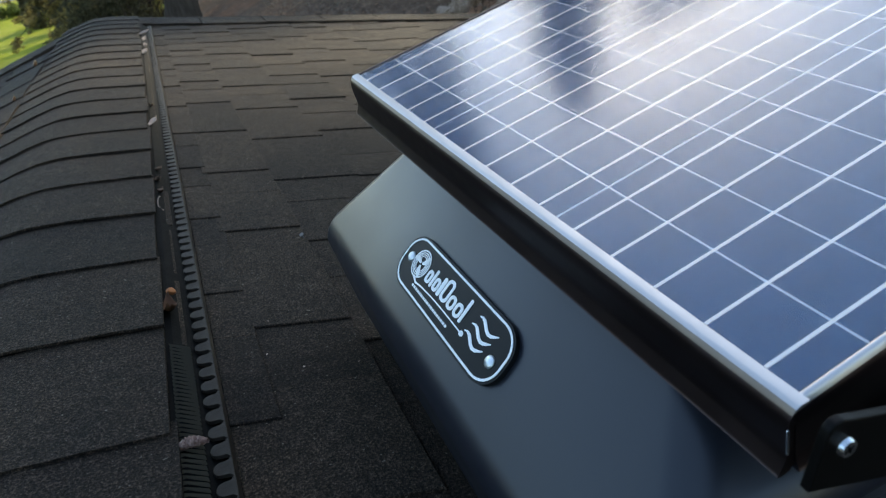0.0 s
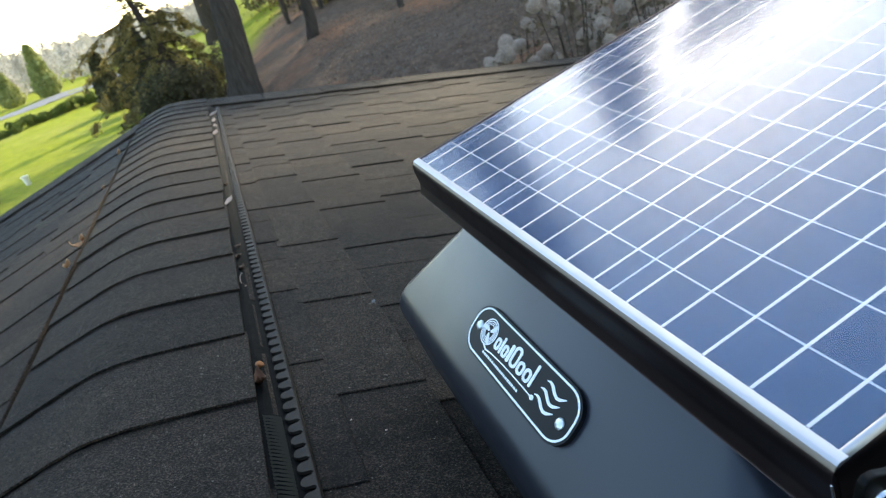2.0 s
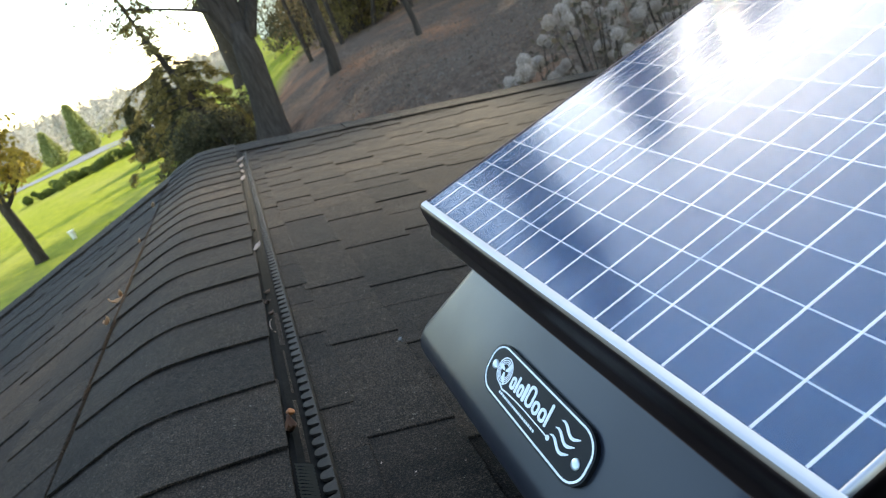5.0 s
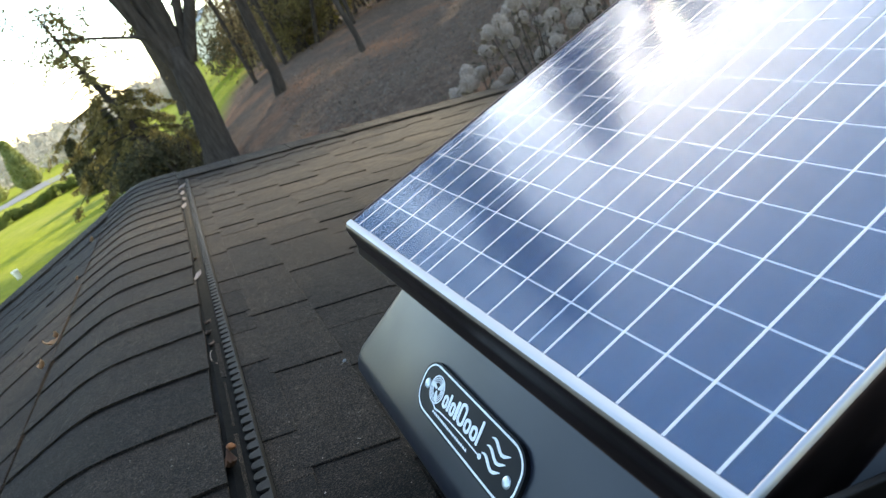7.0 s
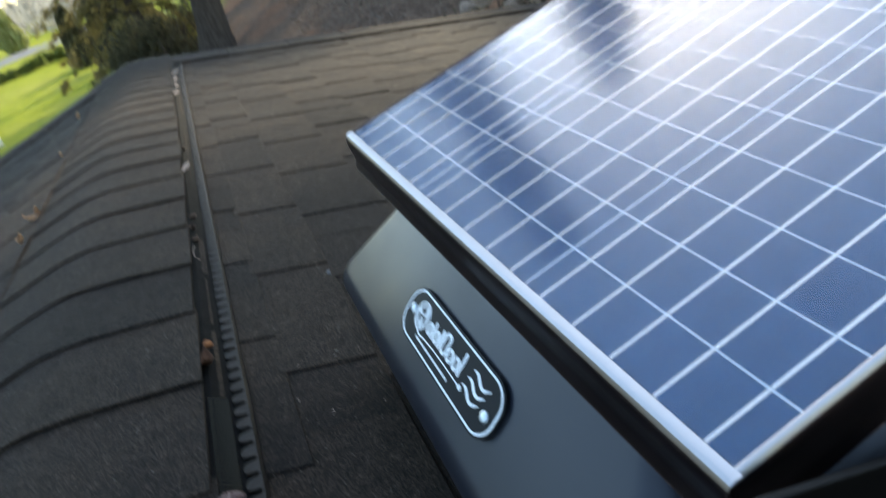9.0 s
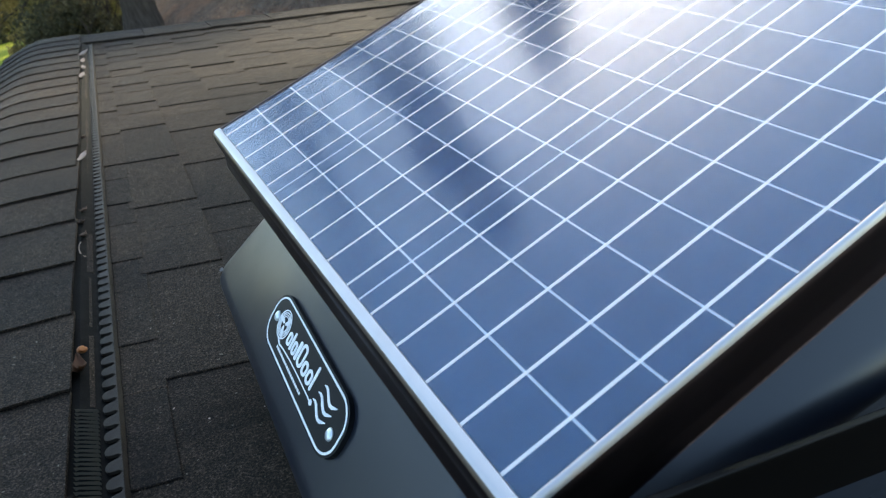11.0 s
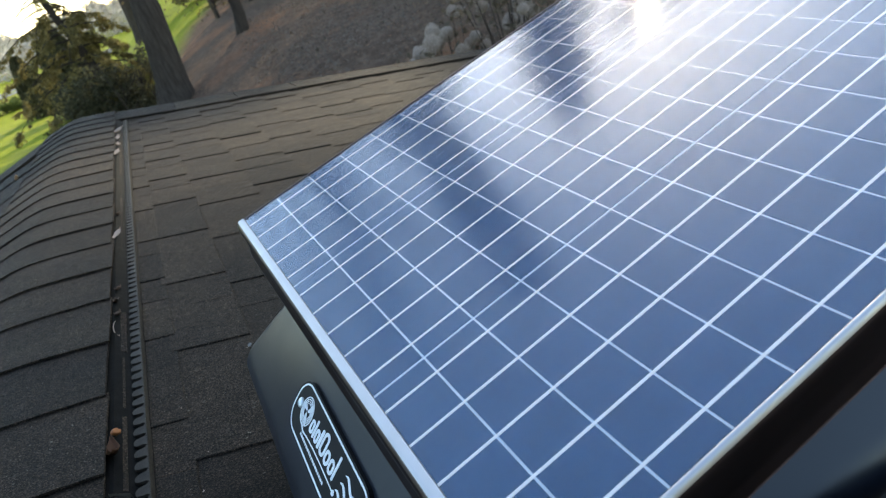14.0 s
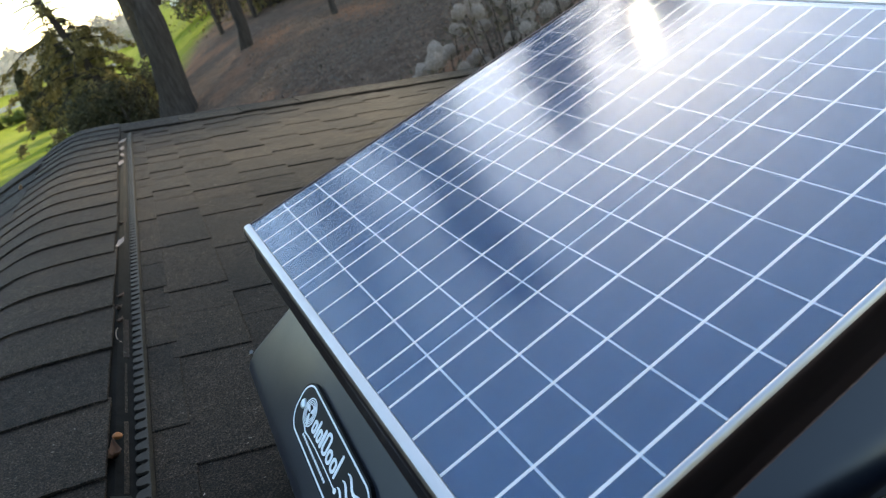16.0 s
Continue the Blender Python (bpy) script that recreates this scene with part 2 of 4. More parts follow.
def extrude_profile(bm, pts, a, b, axis):
    """A closed profile pts (p, q) carried along an axis from a to b: axis 'y' gives (p, along, q), 'x' gives (along, p, q)."""
    put = (lambda p, q, s: (p, s, q)) if axis == "y" else (lambda p, q, s: (s, p, q))
    r0 = [bm.verts.new(put(p, q, a)) for p, q in pts]
    r1 = [bm.verts.new(put(p, q, b)) for p, q in pts]
    n = len(pts)
    for i in range(n):
        bm.faces.new((r0[i], r0[(i + 1) % n], r1[(i + 1) % n], r1[i]))
    bm.faces.new(r0[::-1])
    bm.faces.new(r1)
    bmesh.ops.recalc_face_normals(bm, faces=bm.faces)
    return bm


def thing(name, label, category, matrix=None, group="", kind=""):
    ob = new(name)
    ob.empty_display_size = 0.05
    if matrix is not None:
        ob.matrix_world = matrix
    return tagged(ob, label, category, group, kind)


def tube(verts, faces, pts, radii, n=7):
    """Adds a tapered tube through pts to the lists."""
    base = len(verts)
    for i, p in enumerate(pts):
        d = (pts[min(i + 1, len(pts) - 1)] - pts[max(i - 1, 0)]).normalized()
        s = d.cross(Vector((0.31, 0.92, 0.23))).normalized()
        t = d.cross(s)
        for k in range(n):
            a = 2 * math.pi * k / n
            verts.append(p + (s * math.cos(a) + t * math.sin(a)) * radii[i])
    for i in range(len(pts) - 1):
        for k in range(n):
            a, b = base + i * n + k, base + i * n + (k + 1) % n
            faces.append((a, b, b + n, a + n))
    faces.append(tuple(base + (len(pts) - 1) * n + k for k in range(n)))


def mesh_of(name, verts, faces, material, parent=None, label="", shade=False):
    me = bpy.data.meshes.new(name)
    me.from_pydata([tuple(v) for v in verts], [], faces)
    me.materials.append(material)
    if shade:
        for p in me.polygons:
            p.use_smooth = True
    ob = new(name, me)
    if parent is not None:
        ob.parent = parent
    if label:
        ob["label"] = label
    return ob


def leaves(centres, size, rng, flat=0.0, aspect=1.6):
    """Vertices and faces of small bent leaves at the centres."""
    verts, faces = [], []
    for c in centres:
        s = size * rng.uniform(0.6, 1.4)
        d = Vector((rng.gauss(0, 1), rng.gauss(0, 1), rng.gauss(0, 1) * (1 - flat))).normalized()
        e = d.cross(Vector((rng.gauss(0, 1), rng.gauss(0, 1), rng.gauss(0, 1)))).normalized()
        if flat:
            e = d.cross(Vector((0, 0, 1))).normalized()
        w = d.cross(e) * s * 0.12
        i = len(verts)
        verts += [c - d * s * aspect * 0.5, c + e * s * 0.5 + w, c + d * s * aspect * 0.5, c - e * s * 0.5 + w]
        faces.append((i, i + 1, i + 2, i + 3))
    return verts, faces


# ---- terrain ----
RZ = 4.2
TP = math.tan(radians(13.42))


def sstep(a, b, v):
    t = min(1.0, max(0.0, (v - a) / (b - a)))
    return t * t * (3 - 2 * t)


def ground_z(x, y):
    d = math.hypot(x, y)
    hill = 3.1 + 0.012 * max(0.0, y - 8) + 0.05 * max(0.0, min(x, 30))
    low = 0.7 - 0.01 * min(d, 60)
    z = low + (hill - low) * sstep(-7.0, 2.5, x - 0.05 * y)
    near_house = 1 - sstep(3.2, 8.0, max(abs(x) * 0.9, y))
    z = z + (0.9 - z) * near_house
    z += 0.25 * (noise.noise((x * 0.12, y * 0.12, 3.1))) + 0.06 * noise.noise((x * 0.6, y * 0.6, 7.7))
    far = sstep(90, 420, d)
    z += far * (2.0 + 4.0 * (0.5 + noise.noise((x * 0.006, y * 0.006, 1.3))) + 5.0 * sstep(0.12, 0.34, -x / max(d, 1.0)))
    return z


def build_ground():
    n = 150
    k = [math.sinh(4.6 * (2 * i / n - 1)) / math.sinh(4.6) for i in range(n + 1)]
    verts = [(900 * a, 10 + 900 * b, ground_z(900 * a, 10 + 900 * b)) for b in k for a in k]
    faces = [(j * (n + 1) + i, j * (n + 1) + i + 1, (j + 1) * (n + 1) + i + 1, (j + 1) * (n + 1) + i) for j in range(n) for i in range(n)]
    ob = mesh_of("ground", verts, faces, M_GROUND, shade=True)
    tagged(ob, "sunlit green lawn and leaf-strewn brown hillside", "ground", kind="structure")


build_ground()

# ---- house: roof deck, walls ----
EAVE, Y_NEAR, Y_RAKE, Y_STRIP = 3.2, -4.0, 2.95, 2.72


def build_house():
    for i, side in enumerate((1, -1)):
        bm = bmesh.new()
        pts = [(0, RZ - 0.012), (side * EAVE, RZ - 0.012 - EAVE * TP), (side * EAVE, RZ - 0.05 - EAVE * TP), (0, RZ - 0.05)]
        extrude_profile(bm, pts, Y_NEAR, Y_RAKE, "y")
        tagged(link("roof_%d" % (i + 1), bm, M_FELT), "low gabled roof of dark asphalt shingles", "roof", kind="structure")
    bm = bmesh.new()
    zr = RZ - 0.06
    prof = [(-2.9, 0.2), (2.9, 0.2), (2.9, zr - 2.9 * TP), (0, zr), (-2.9, zr - 2.9 * TP)]
    extrude_profile(bm, prof, Y_NEAR + 0.3, Y_RAKE - 0.25, "y")
    tagged(link("wall_house", bm, M_WALL), "plain house walls below the shingled roof", "wall", kind="structure")


build_house()
ROOFS = (bpy.data.objects["roof_1"], bpy.data.objects["roof_2"])


# ---- solar attic fan ----
PANEL = Matrix(((0.0413, 0.9873, -0.1531, 0.4708), (-0.9967, 0.0301, -0.0749, 0.0), (-0.0694, 0.1557, 0.9854, 0.2019 + RZ), (0, 0, 0, 1)))
ROW, PITCH, CELL = 0.03722, 0.1588, 0.15675
U0, U1, V0, V1 = -0.0040, 0.4799, -0.0475, 11 * ROW + 0.014


def build_panel(fan):
    bm = box(bmesh.new(), U0 + 0.0030, U1 - 0.0031, V0 + 0.008, V1 - 0.008, -0.006, -0.0017)
    root = link("solar_panel", bm, M_BACK, None, "blue polycrystalline solar panel in a black aluminium frame", PANEL)
    root.parent = fan
    root.matrix_parent_inverse = fan.matrix_world.inverted()

    def rail(a, b, at, axis, sign, lip, w, flare, material=M_LIP, reach=0.0, turn=2):
        """A frame rail: black side wall with a flared foot, and its bright rolled top lip and the roll with the painted
        reflection as pieces of their own.
        """
        curve = [(w - w * math.sin(radians(k)), -0.0105 + 0.0122 * math.cos(radians(k))) for k in (0, 10, 20, 30, 40, 50, 60, 75, 90)]
        bm = bmesh.new()
        edge = [(lip - 0.0006, -0.0050), (curve[4][0] + 0.0006, -0.0050), (curve[4][0] + 0.0001, curve[4][1] - 0.0003)] + curve[5:] + [(0.0, -0.0205), (-0.08 * flare, -0.0252), (-0.22 * flare, -0.0268), (-0.9 * flare, -0.0322), (-flare, -0.0332), (-0.0006 - flare, -0.0338), (-0.0002 - flare, -0.0346), (0.0008 - flare, -0.0350), (0.002, -0.0350), (lip - 0.0006, -0.022)]
        extrude_profile(bm, [(at + sign * p, q) for p, q in edge], a - reach, b, axis)
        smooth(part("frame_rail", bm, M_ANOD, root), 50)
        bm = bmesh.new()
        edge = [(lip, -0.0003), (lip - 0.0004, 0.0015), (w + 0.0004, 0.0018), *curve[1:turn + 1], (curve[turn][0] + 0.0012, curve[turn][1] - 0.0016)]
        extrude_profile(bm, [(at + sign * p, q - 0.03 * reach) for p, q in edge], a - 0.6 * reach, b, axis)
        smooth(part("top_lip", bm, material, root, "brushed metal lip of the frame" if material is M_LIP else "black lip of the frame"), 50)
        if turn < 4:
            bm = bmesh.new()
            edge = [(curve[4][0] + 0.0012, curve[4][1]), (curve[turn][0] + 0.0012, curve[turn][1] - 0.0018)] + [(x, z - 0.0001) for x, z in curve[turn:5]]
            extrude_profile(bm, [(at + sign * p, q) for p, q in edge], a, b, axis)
            smooth(part("rolled_edge", bm, M_ROLL, root, "roll below the lip, its brown reflection put in the colour"), 50)

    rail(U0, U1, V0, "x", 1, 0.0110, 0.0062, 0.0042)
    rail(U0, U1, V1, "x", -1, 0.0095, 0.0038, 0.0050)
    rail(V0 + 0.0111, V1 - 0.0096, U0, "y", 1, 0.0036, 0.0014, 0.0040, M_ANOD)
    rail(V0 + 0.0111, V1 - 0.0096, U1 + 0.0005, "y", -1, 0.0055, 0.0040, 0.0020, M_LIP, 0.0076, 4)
    bm = box(bmesh.new(), U1 - 0.0004, U1 + 0.0006, V0 - 0.0005, V0 + 0.0005, -0.0225, -0.0075, 0.0002, 1)
    part("mitre_edge", bm, M_STEEL, root, "bare bright metal at the frame's mitred corner")
    gap_v = 0.0015
    bm = box(bmesh.new(), 0, CELL, 0, ROW - gap_v, -0.0016, -0.0014)
    me = bpy.data.meshes.new("cell")
    bm.to_mesh(me)
    bm.free()
    me.materials.append(M_CELL)
    for c in range(3):
        for r in range(12):
            ob = new("cell", me)
            ob.parent = root
            ob.location = (c * PITCH, (r - 1) * ROW + gap_v / 2, 0)
    for c in range(3):
        for b in range(5):
            u = c * PITCH + CELL / 5 * (b + 0.5)
            bm = box(bmesh.new(), u - 0.0009, u + 0.0009, -ROW - 0.0006, 11 * ROW, -0.00135, -0.0011)
            part("busbar", bm, M_BAR, root)
    bm = box(bmesh.new(), U0 + 0.0037, U1 - 0.0051, V0 + 0.0111, V1 - 0.0096, -0.0004, 0.0009)
    pane = part("glass", bm, M_GLASS, root, "clear cover glass with a dusty sheen")
    pane.visible_shadow = False
    return root


PLATE_AT = Vector((0.405, -0.2275, 0.082 + RZ))
FACE_UP = Vector((0.766, 0, 0.643))


def build_fan():
    root = thing("solar_attic_fan", "black powder-coated attic fan housing on the shingle roof", "attic fan", pose(0.62, -0.24, RZ - 0.62 * TP))
    inv = root.matrix_world.inverted()

    def attach(ob):
        ob.parent = root
        ob.matrix_parent_inverse = inv
        return ob

    # pressed dome: short rim, sloping faces that rise to a flat top under the panel
    x0, x1, ya, yb = 0.363, 0.93, 0.046, -0.470
    zr, zb, zt = RZ - 0.046, RZ + 0.0468, RZ + 0.150
    bm = bmesh.new()
    rim = [bm.verts.new(p) for p in ((x0 + 0.014, yb + 0.07, zr), (x1 - 0.01, yb + 0.07, zr - 0.06), (x1 - 0.01, ya - 0.012, zr - 0.06), (x0 + 0.014, ya - 0.012, zr))]
    mid = [bm.verts.new(p) for p in ((x0, yb, zb), (x1, yb, zb - 0.05), (x1, ya, zb - 0.05), (x0, ya, zb))]
    top = [bm.verts.new(p) for p in ((x0 + 0.123, yb + 0.08, zt), (x1 - 0.10, yb + 0.08, zt), (x1 - 0.10, ya - 0.075, zt), (x0 + 0.123, ya - 0.085, zt))]
    brow = [bm.verts.new(p) for p in ((x0 + 0.0430, yb, zb + 0.036), (x1 - 0.045, yb, zb + 0.036))]
    for loop in ((rim[0], rim[1], mid[1], brow[1], brow[0], mid[0]), (brow[0], brow[1], top[1], top[0]), (rim[1], rim[2], mid[2], mid[1]), (mid[1], mid[2], top[2], top[1], brow[1]), (rim[2], rim[3], mid[3], mid[2]), (mid[2], mid[3], top[3], top[2]), (rim[3], rim[0], mid[0], mid[3]), (mid[3], mid[0], brow[0], top[0], top[3]), tuple(top), tuple(rim[::-1])):
        bm.faces.new(loop)
    rings = [rim]
    bmesh.ops.recalc_face_normals(bm, faces=bm.faces)
    bm.normal_update()
    rim_edges = {e for v in rings[0] for e in v.link_edges if e.other_vert(v) in rings[0]}
    bmesh.ops.bevel(bm, geom=[e for e in bm.edges if e not in rim_edges], offset=0.016, segments=8, affect="EDGES", profile=0.5)
    smooth(attach(link("housing", bm, M_POWDER)), 60)
    # throat below the dome, and the flashing it stands on
    bm = bmesh.new()
    a, b = x0 + 0.06, x1 - 0.06
    extrude_profile(bm, [(a, zr + 0.03), (b, zr - 0.04), (b, RZ - b * TP), (a, RZ - a * TP)], yb + 0.06, ya - 0.06, "y")
    attach(link("throat", bm, M_POWDER))
    bm = bmesh.new()
    a, b = x0 + 0.05, x1 + 0.06
    extrude_profile(bm, [(a, RZ - a * TP + 0.009), (b, RZ - b * TP + 0.009), (b, RZ - b * TP), (a, RZ - a * TP)], yb - 0.02, ya - 0.02, "y")
    attach(link("flashing", bm, M_POWDER))

    # mounting arm beside the panel's end, with a rounded end and a screw
    bm = bmesh.new()
    pts = [(0.4342, 0.1468), (0.4398, 0.1690), (0.4410, 0.1722), (0.4434, 0.1742), (0.4470, 0.1742), (0.4530, 0.1716), (0.80, 0.0430), (0.80, -0.0100)]
    extrude_profile(bm, [(px, pz + RZ) for px, pz in pts], -0.4985, -0.4945, "y")
    bmesh.ops.bevel(bm, geom=list(bm.edges), offset=0.0009, segments=2, affect="EDGES", profile=0.5)
    arm = attach(link("mounting_arm", bm, M_ARM))
    bm = bmesh.new()
    bmesh.ops.create_cone(bm, cap_ends=True, segments=24, radius1=0.0040, radius2=0.0034, depth=0.0016)
    screw = link("screw", bm, M_STEEL, None, "shiny zinc pan-head screw", pose(0.4490, -0.4994, RZ + 0.1610, 90))
    for k in range(2):
        bm = box(bmesh.new(), -0.0021, 0.0021, -0.0005, 0.0005, 0.00075, 0.00095)
        bm.transform(Matrix.Rotation(radians(25 + 90 * k), 4, "Z"))
        slot = link("screw_slot", bm, M_ARM)
        slot.parent = screw
    screw.parent = arm
    screw.matrix_parent_inverse = arm.matrix_world.inverted()

    # nameplate on the sloping face: local x along the plate, y up the face
    ux, uy = Vector((0, -1, 0)), FACE_UP
    uz = ux.cross(uy)
    org = PLATE_AT + FACE_UP * 0.0012 + uz * 0.0022
    frame_m = Matrix(((ux.x, uy.x, uz.x, org.x), (ux.y, uy.y, uz.y, org.y), (ux.z, uy.z, uz.z, org.z), (0, 0, 0, 1))) @ Matrix.Diagonal((0.96, 0.76, 1, 1))

    def rounded(w, h, r, n=8):
        out = []
        for cx, cy, a0 in ((w - r, h - r, 0), (-w + r, h - r, 90), (-w + r, -h + r, 180), (w - r, -h + r, 270)):
            for k in range(n + 1):
                a = radians(a0 + 90 * k / n)
                out.append((cx + r * math.cos(a), cy + r * math.sin(a)))
        return out

    def slab(bm, pts, z0, z1):
        lo = [bm.verts.new((x, y, z0)) for x, y in pts]
        hi = [bm.verts.new((x, y, z1)) for x, y in pts]
        n = len(pts)
        for i in range(n):
            bm.faces.new((lo[i], lo[(i + 1) % n], hi[(i + 1) % n], hi[i]))
        bm.faces.new(hi)
        bm.faces.new(lo[::-1])
        return bm

    def ribbon(bm, pts, widths, z0, z1):
        """A flat stroke along pts."""
        pts = [Vector(q) for q in pts]
        up, dn = [], []
        for i, q in enumerate(pts):
            dd = (pts[min(i + 1, len(pts) - 1)] - pts[max(i - 1, 0)]).normalized()
            nn = Vector((-dd.y, dd.x)) * widths[i] / 2
            up.append(tuple(q + nn))
            dn.append(tuple(q - nn))
        return slab(bm, up + dn[::-1], z0, z1)

    plate = link("nameplate", slab(bmesh.new(), rounded(0.0915, 0.0290, 0.0235), -0.003, 0.0015), M_PLATE, None, "black nameplate with white border and emblem", frame_m)
    attach(plate)
    Z0, Z1 = 0.0016, 0.0020

    def mark(name, bm, mat=M_WHITE):
        ob = link(name, bm, mat)
        ob.parent = plate
        return ob

    outer, inner = rounded(0.0893, 0.0268, 0.0215), rounded(0.0874, 0.0247, 0.0195)
    bm = bmesh.new()
    rings = [[bm.verts.new((x, y, z)) for x, y in pts] for pts, z in ((outer, Z1), (inner, Z1), (inner, Z0), (outer, Z0))]
    n = len(outer)
    for a, b in zip(rings, rings[1:] + rings[:1]):
        for i in range(n):
            bm.faces.new((a[i], a[(i + 1) % n], b[(i + 1) % n], b[i]))
    bmesh.ops.recalc_face_normals(bm, faces=bm.faces)
    mark("border_line", bm)

    # round fan emblem: rings and three blades
    cx, cy = -0.0585, 0.004
    for ro, ri in ((0.0152, 0.0138), (0.0126, 0.0115), (0.0104, 0.0095), (0.0084, 0.0076)):
        bm = bmesh.new()
        rings = []
        for rad, z in ((ro, Z1), (ri, Z1), (ri, Z0), (ro, Z0)):
            rings.append([bm.verts.new((cx + rad * 0.88 * math.cos(2 * math.pi * k / 32), cy + rad * math.sin(2 * math.pi * k / 32), z)) for k in range(32)])
        for a, b in zip(rings, rings[1:] + rings[:1]):
            for i in range(32):
                bm.faces.new((a[i], a[(i + 1) % 32], b[(i + 1) % 32], b[i]))
        bmesh.ops.recalc_face_normals(bm, faces=bm.faces)
        mark("emblem_ring", bm)
    for k in range(3):
        a0 = 2 * math.pi * k / 3 + 0.5
        pts = [(cx + 0.0135 * s * math.cos(a0 + 0.5 * s), cy + 0.0135 * s * math.sin(a0 + 0.5 * s)) for s in (0.1, 0.35, 0.6, 0.85, 1.0)]
        mark("emblem_blade", ribbon(bmesh.new(), pts, (0.002, 0.004, 0.005, 0.004, 0.002), Z0, Z1))
    # wordmark as plain upright strokes, tall ones where the word has them
    x = -0.0425
    for wdt, hgt in ((0.0086, 0.0142), (0.0034, 0.0190), (0.0086, 0.0142), (0.0046, 0.0200), (0.0118, 0.0232), (0.0104, 0.0142), (0.0104, 0.0142), (0.0034, 0.0245)):
        r = min(wdt, hgt) * 0.45
        ring = rounded(wdt / 2, hgt / 2, r, 5)
        mx, my = x + wdt / 2, -0.0055 + hgt / 2
        bm = bmesh.new()
        if wdt < 0.005:
            slab(bm, [(mx + px, my + py) for px, py in ring], Z0, Z1)
        else:
            hole = [(px * (1 - 0.0060 / wdt), py * (1 - 0.0064 / hgt)) for px, py in ring]
            loops = [[bm.verts.new((mx + px, my + py, z)) for px, py in pts] for pts, z in ((ring, Z1), (hole, Z1), (hole, Z0), (ring, Z0))]
            n = len(ring)
            for a, b in zip(loops, loops[1:] + loops[:1]):
                for i in range(n):
                    bm.faces.new((a[i], a[(i + 1) % n], b[(i + 1) % n], b[i]))
            bmesh.ops.recalc_face_normals(bm, faces=bm.faces)
        mark("wordmark_bar", bm)
        x += wdt + 0.0012
    # sweeping underline with a dot, small line below, three waves
    pts = [(-0.058, -0.010), (-0.050, -0.0135), (-0.040, -0.0118), (-0.02, -0.0103), (0.0, -0.0098), (0.02, -0.0098), (0.034, -0.0100)]
    mark("underline", ribbon(bmesh.new(), pts, (0.0022, 0.002, 0.0016, 0.0014, 0.0013, 0.0013, 0.0013), Z0, Z1))
    bm = bmesh.new()
    slab(bm, [(0.0355 + 0.0026 * math.cos(2 * math.pi * k / 16), -0.0100 + 0.0026 * math.sin(2 * math.pi * k / 16)) for k in range(16)], Z0, Z1)
    mark("underline_dot", bm)
    x = -0.052
    for wdt in (0.0022, 0.0030, 0.0024, 0.0028, 0.0022, 0.0030, 0.0026, 0.0024, 0.0030, 0.0022, 0.0028, 0.0024, 0.0030, 0.0026, 0.0022, 0.0028, 0.0030, 0.0024):
        mark("small_print_bar", slab(bmesh.new(), [(x, -0.0185), (x + wdt, -0.0185), (x + wdt, -0.0160), (x, -0.0160)], Z0, Z1))
        x += wdt + 0.0013
    for k in range(3):
        bx, by = 0.0415 - 0.0025 * k, 0.0115 - 0.0094 * k
        pts = [(bx + 0.0036 * s, by + 0.0034 * math.sin(s * 0.78 + 0.7)) for s in range(9)]
        mark("wave_mark", ribbon(bmesh.new(), pts, (0.0008, 0.0022, 0.0031, 0.0034, 0.0032, 0.0032, 0.0031, 0.0022, 0.0008), Z0, Z1))
    for px, py in ((-0.0770, 0.0015), (0.0765, -0.006)):
        bm = bmesh.new()
        bmesh.ops.create_uvsphere(bm, u_segments=18, v_segments=10, radius=0.0048, matrix=Matrix.Diagonal((1, 1.2, 0.45, 1)))
        ob = mark("rivet", bm, M_RIVET)
        ob.location = (px, py, 0.0018)
        smooth(ob, 80)
    return root


build_panel(build_fan())


# ---- ridge cap and vent ----
def cap_z(x):
    return RZ + 0.013 - TP * (math.sqrt(x * x + 0.0022) - 0.047)


CAP_L, CAP_R = -0.148, 0.178


def build_ridge():
    root = thing("ridge_cap", "curved black asphalt ridge cap shingles over a vent", "ridge cap", pose(0, 0, RZ), kind="structure")
    xs = [CAP_L + (CAP_R - CAP_L) * i / 22 for i in range(23)]
    for k in range(-24, 24):
        y0 = -0.114 + 0.165 * (k + 1) if k < 0 else 0.071 + 0.1707 * k - 0.00154 * k * k if k < 10 else 1.624 + 0.144 * (k - 10)
        y1 = y0 + 0.186
        if y0 > Y_RAKE - 0.05:
            break
        y1 = min(y1, Y_RAKE)
        rng = random.Random(100 + k)
        skew, off = rng.uniform(-0.006, 0.006), rng.uniform(-0.004, 0.004)
        bm = bmesh.new()
        rows = []
        for yy, lift in ((y0, 0.0066), ((y0 + y1) / 2, 0.0046), (y1, 0.0015)):
            rows.append([bm.verts.new((x + off, yy + skew * x / 0.17, cap_z(x) - RZ + lift + rng.uniform(-0.0006, 0.0006))) for x in xs])
        under = [[bm.verts.new((v.co.x, v.co.y, v.co.z - 0.0032)) for v in r] for r in (rows[0], rows[-1])]
        m = len(xs)
        for a, b in zip(rows, rows[1:]):
            for i in range(m - 1):
                bm.faces.new((a[i], a[i + 1], b[i + 1], b[i]))
        for i in range(m - 1):
            bm.faces.new((rows[0][i + 1], rows[0][i], under[0][i], under[0][i + 1]))
        for i in (0, m - 1):
            quad = (rows[0][i], rows[1][i], rows[2][i], under[1][i], under[0][i])
            bm.faces.new(quad if i == 0 else quad[::-1])
        bmesh.ops.recalc_face_normals(bm, faces=bm.faces)
        smooth(link("cap_shingle", bm, M_SHINGLE, root), 35)
    return root


build_ridge()


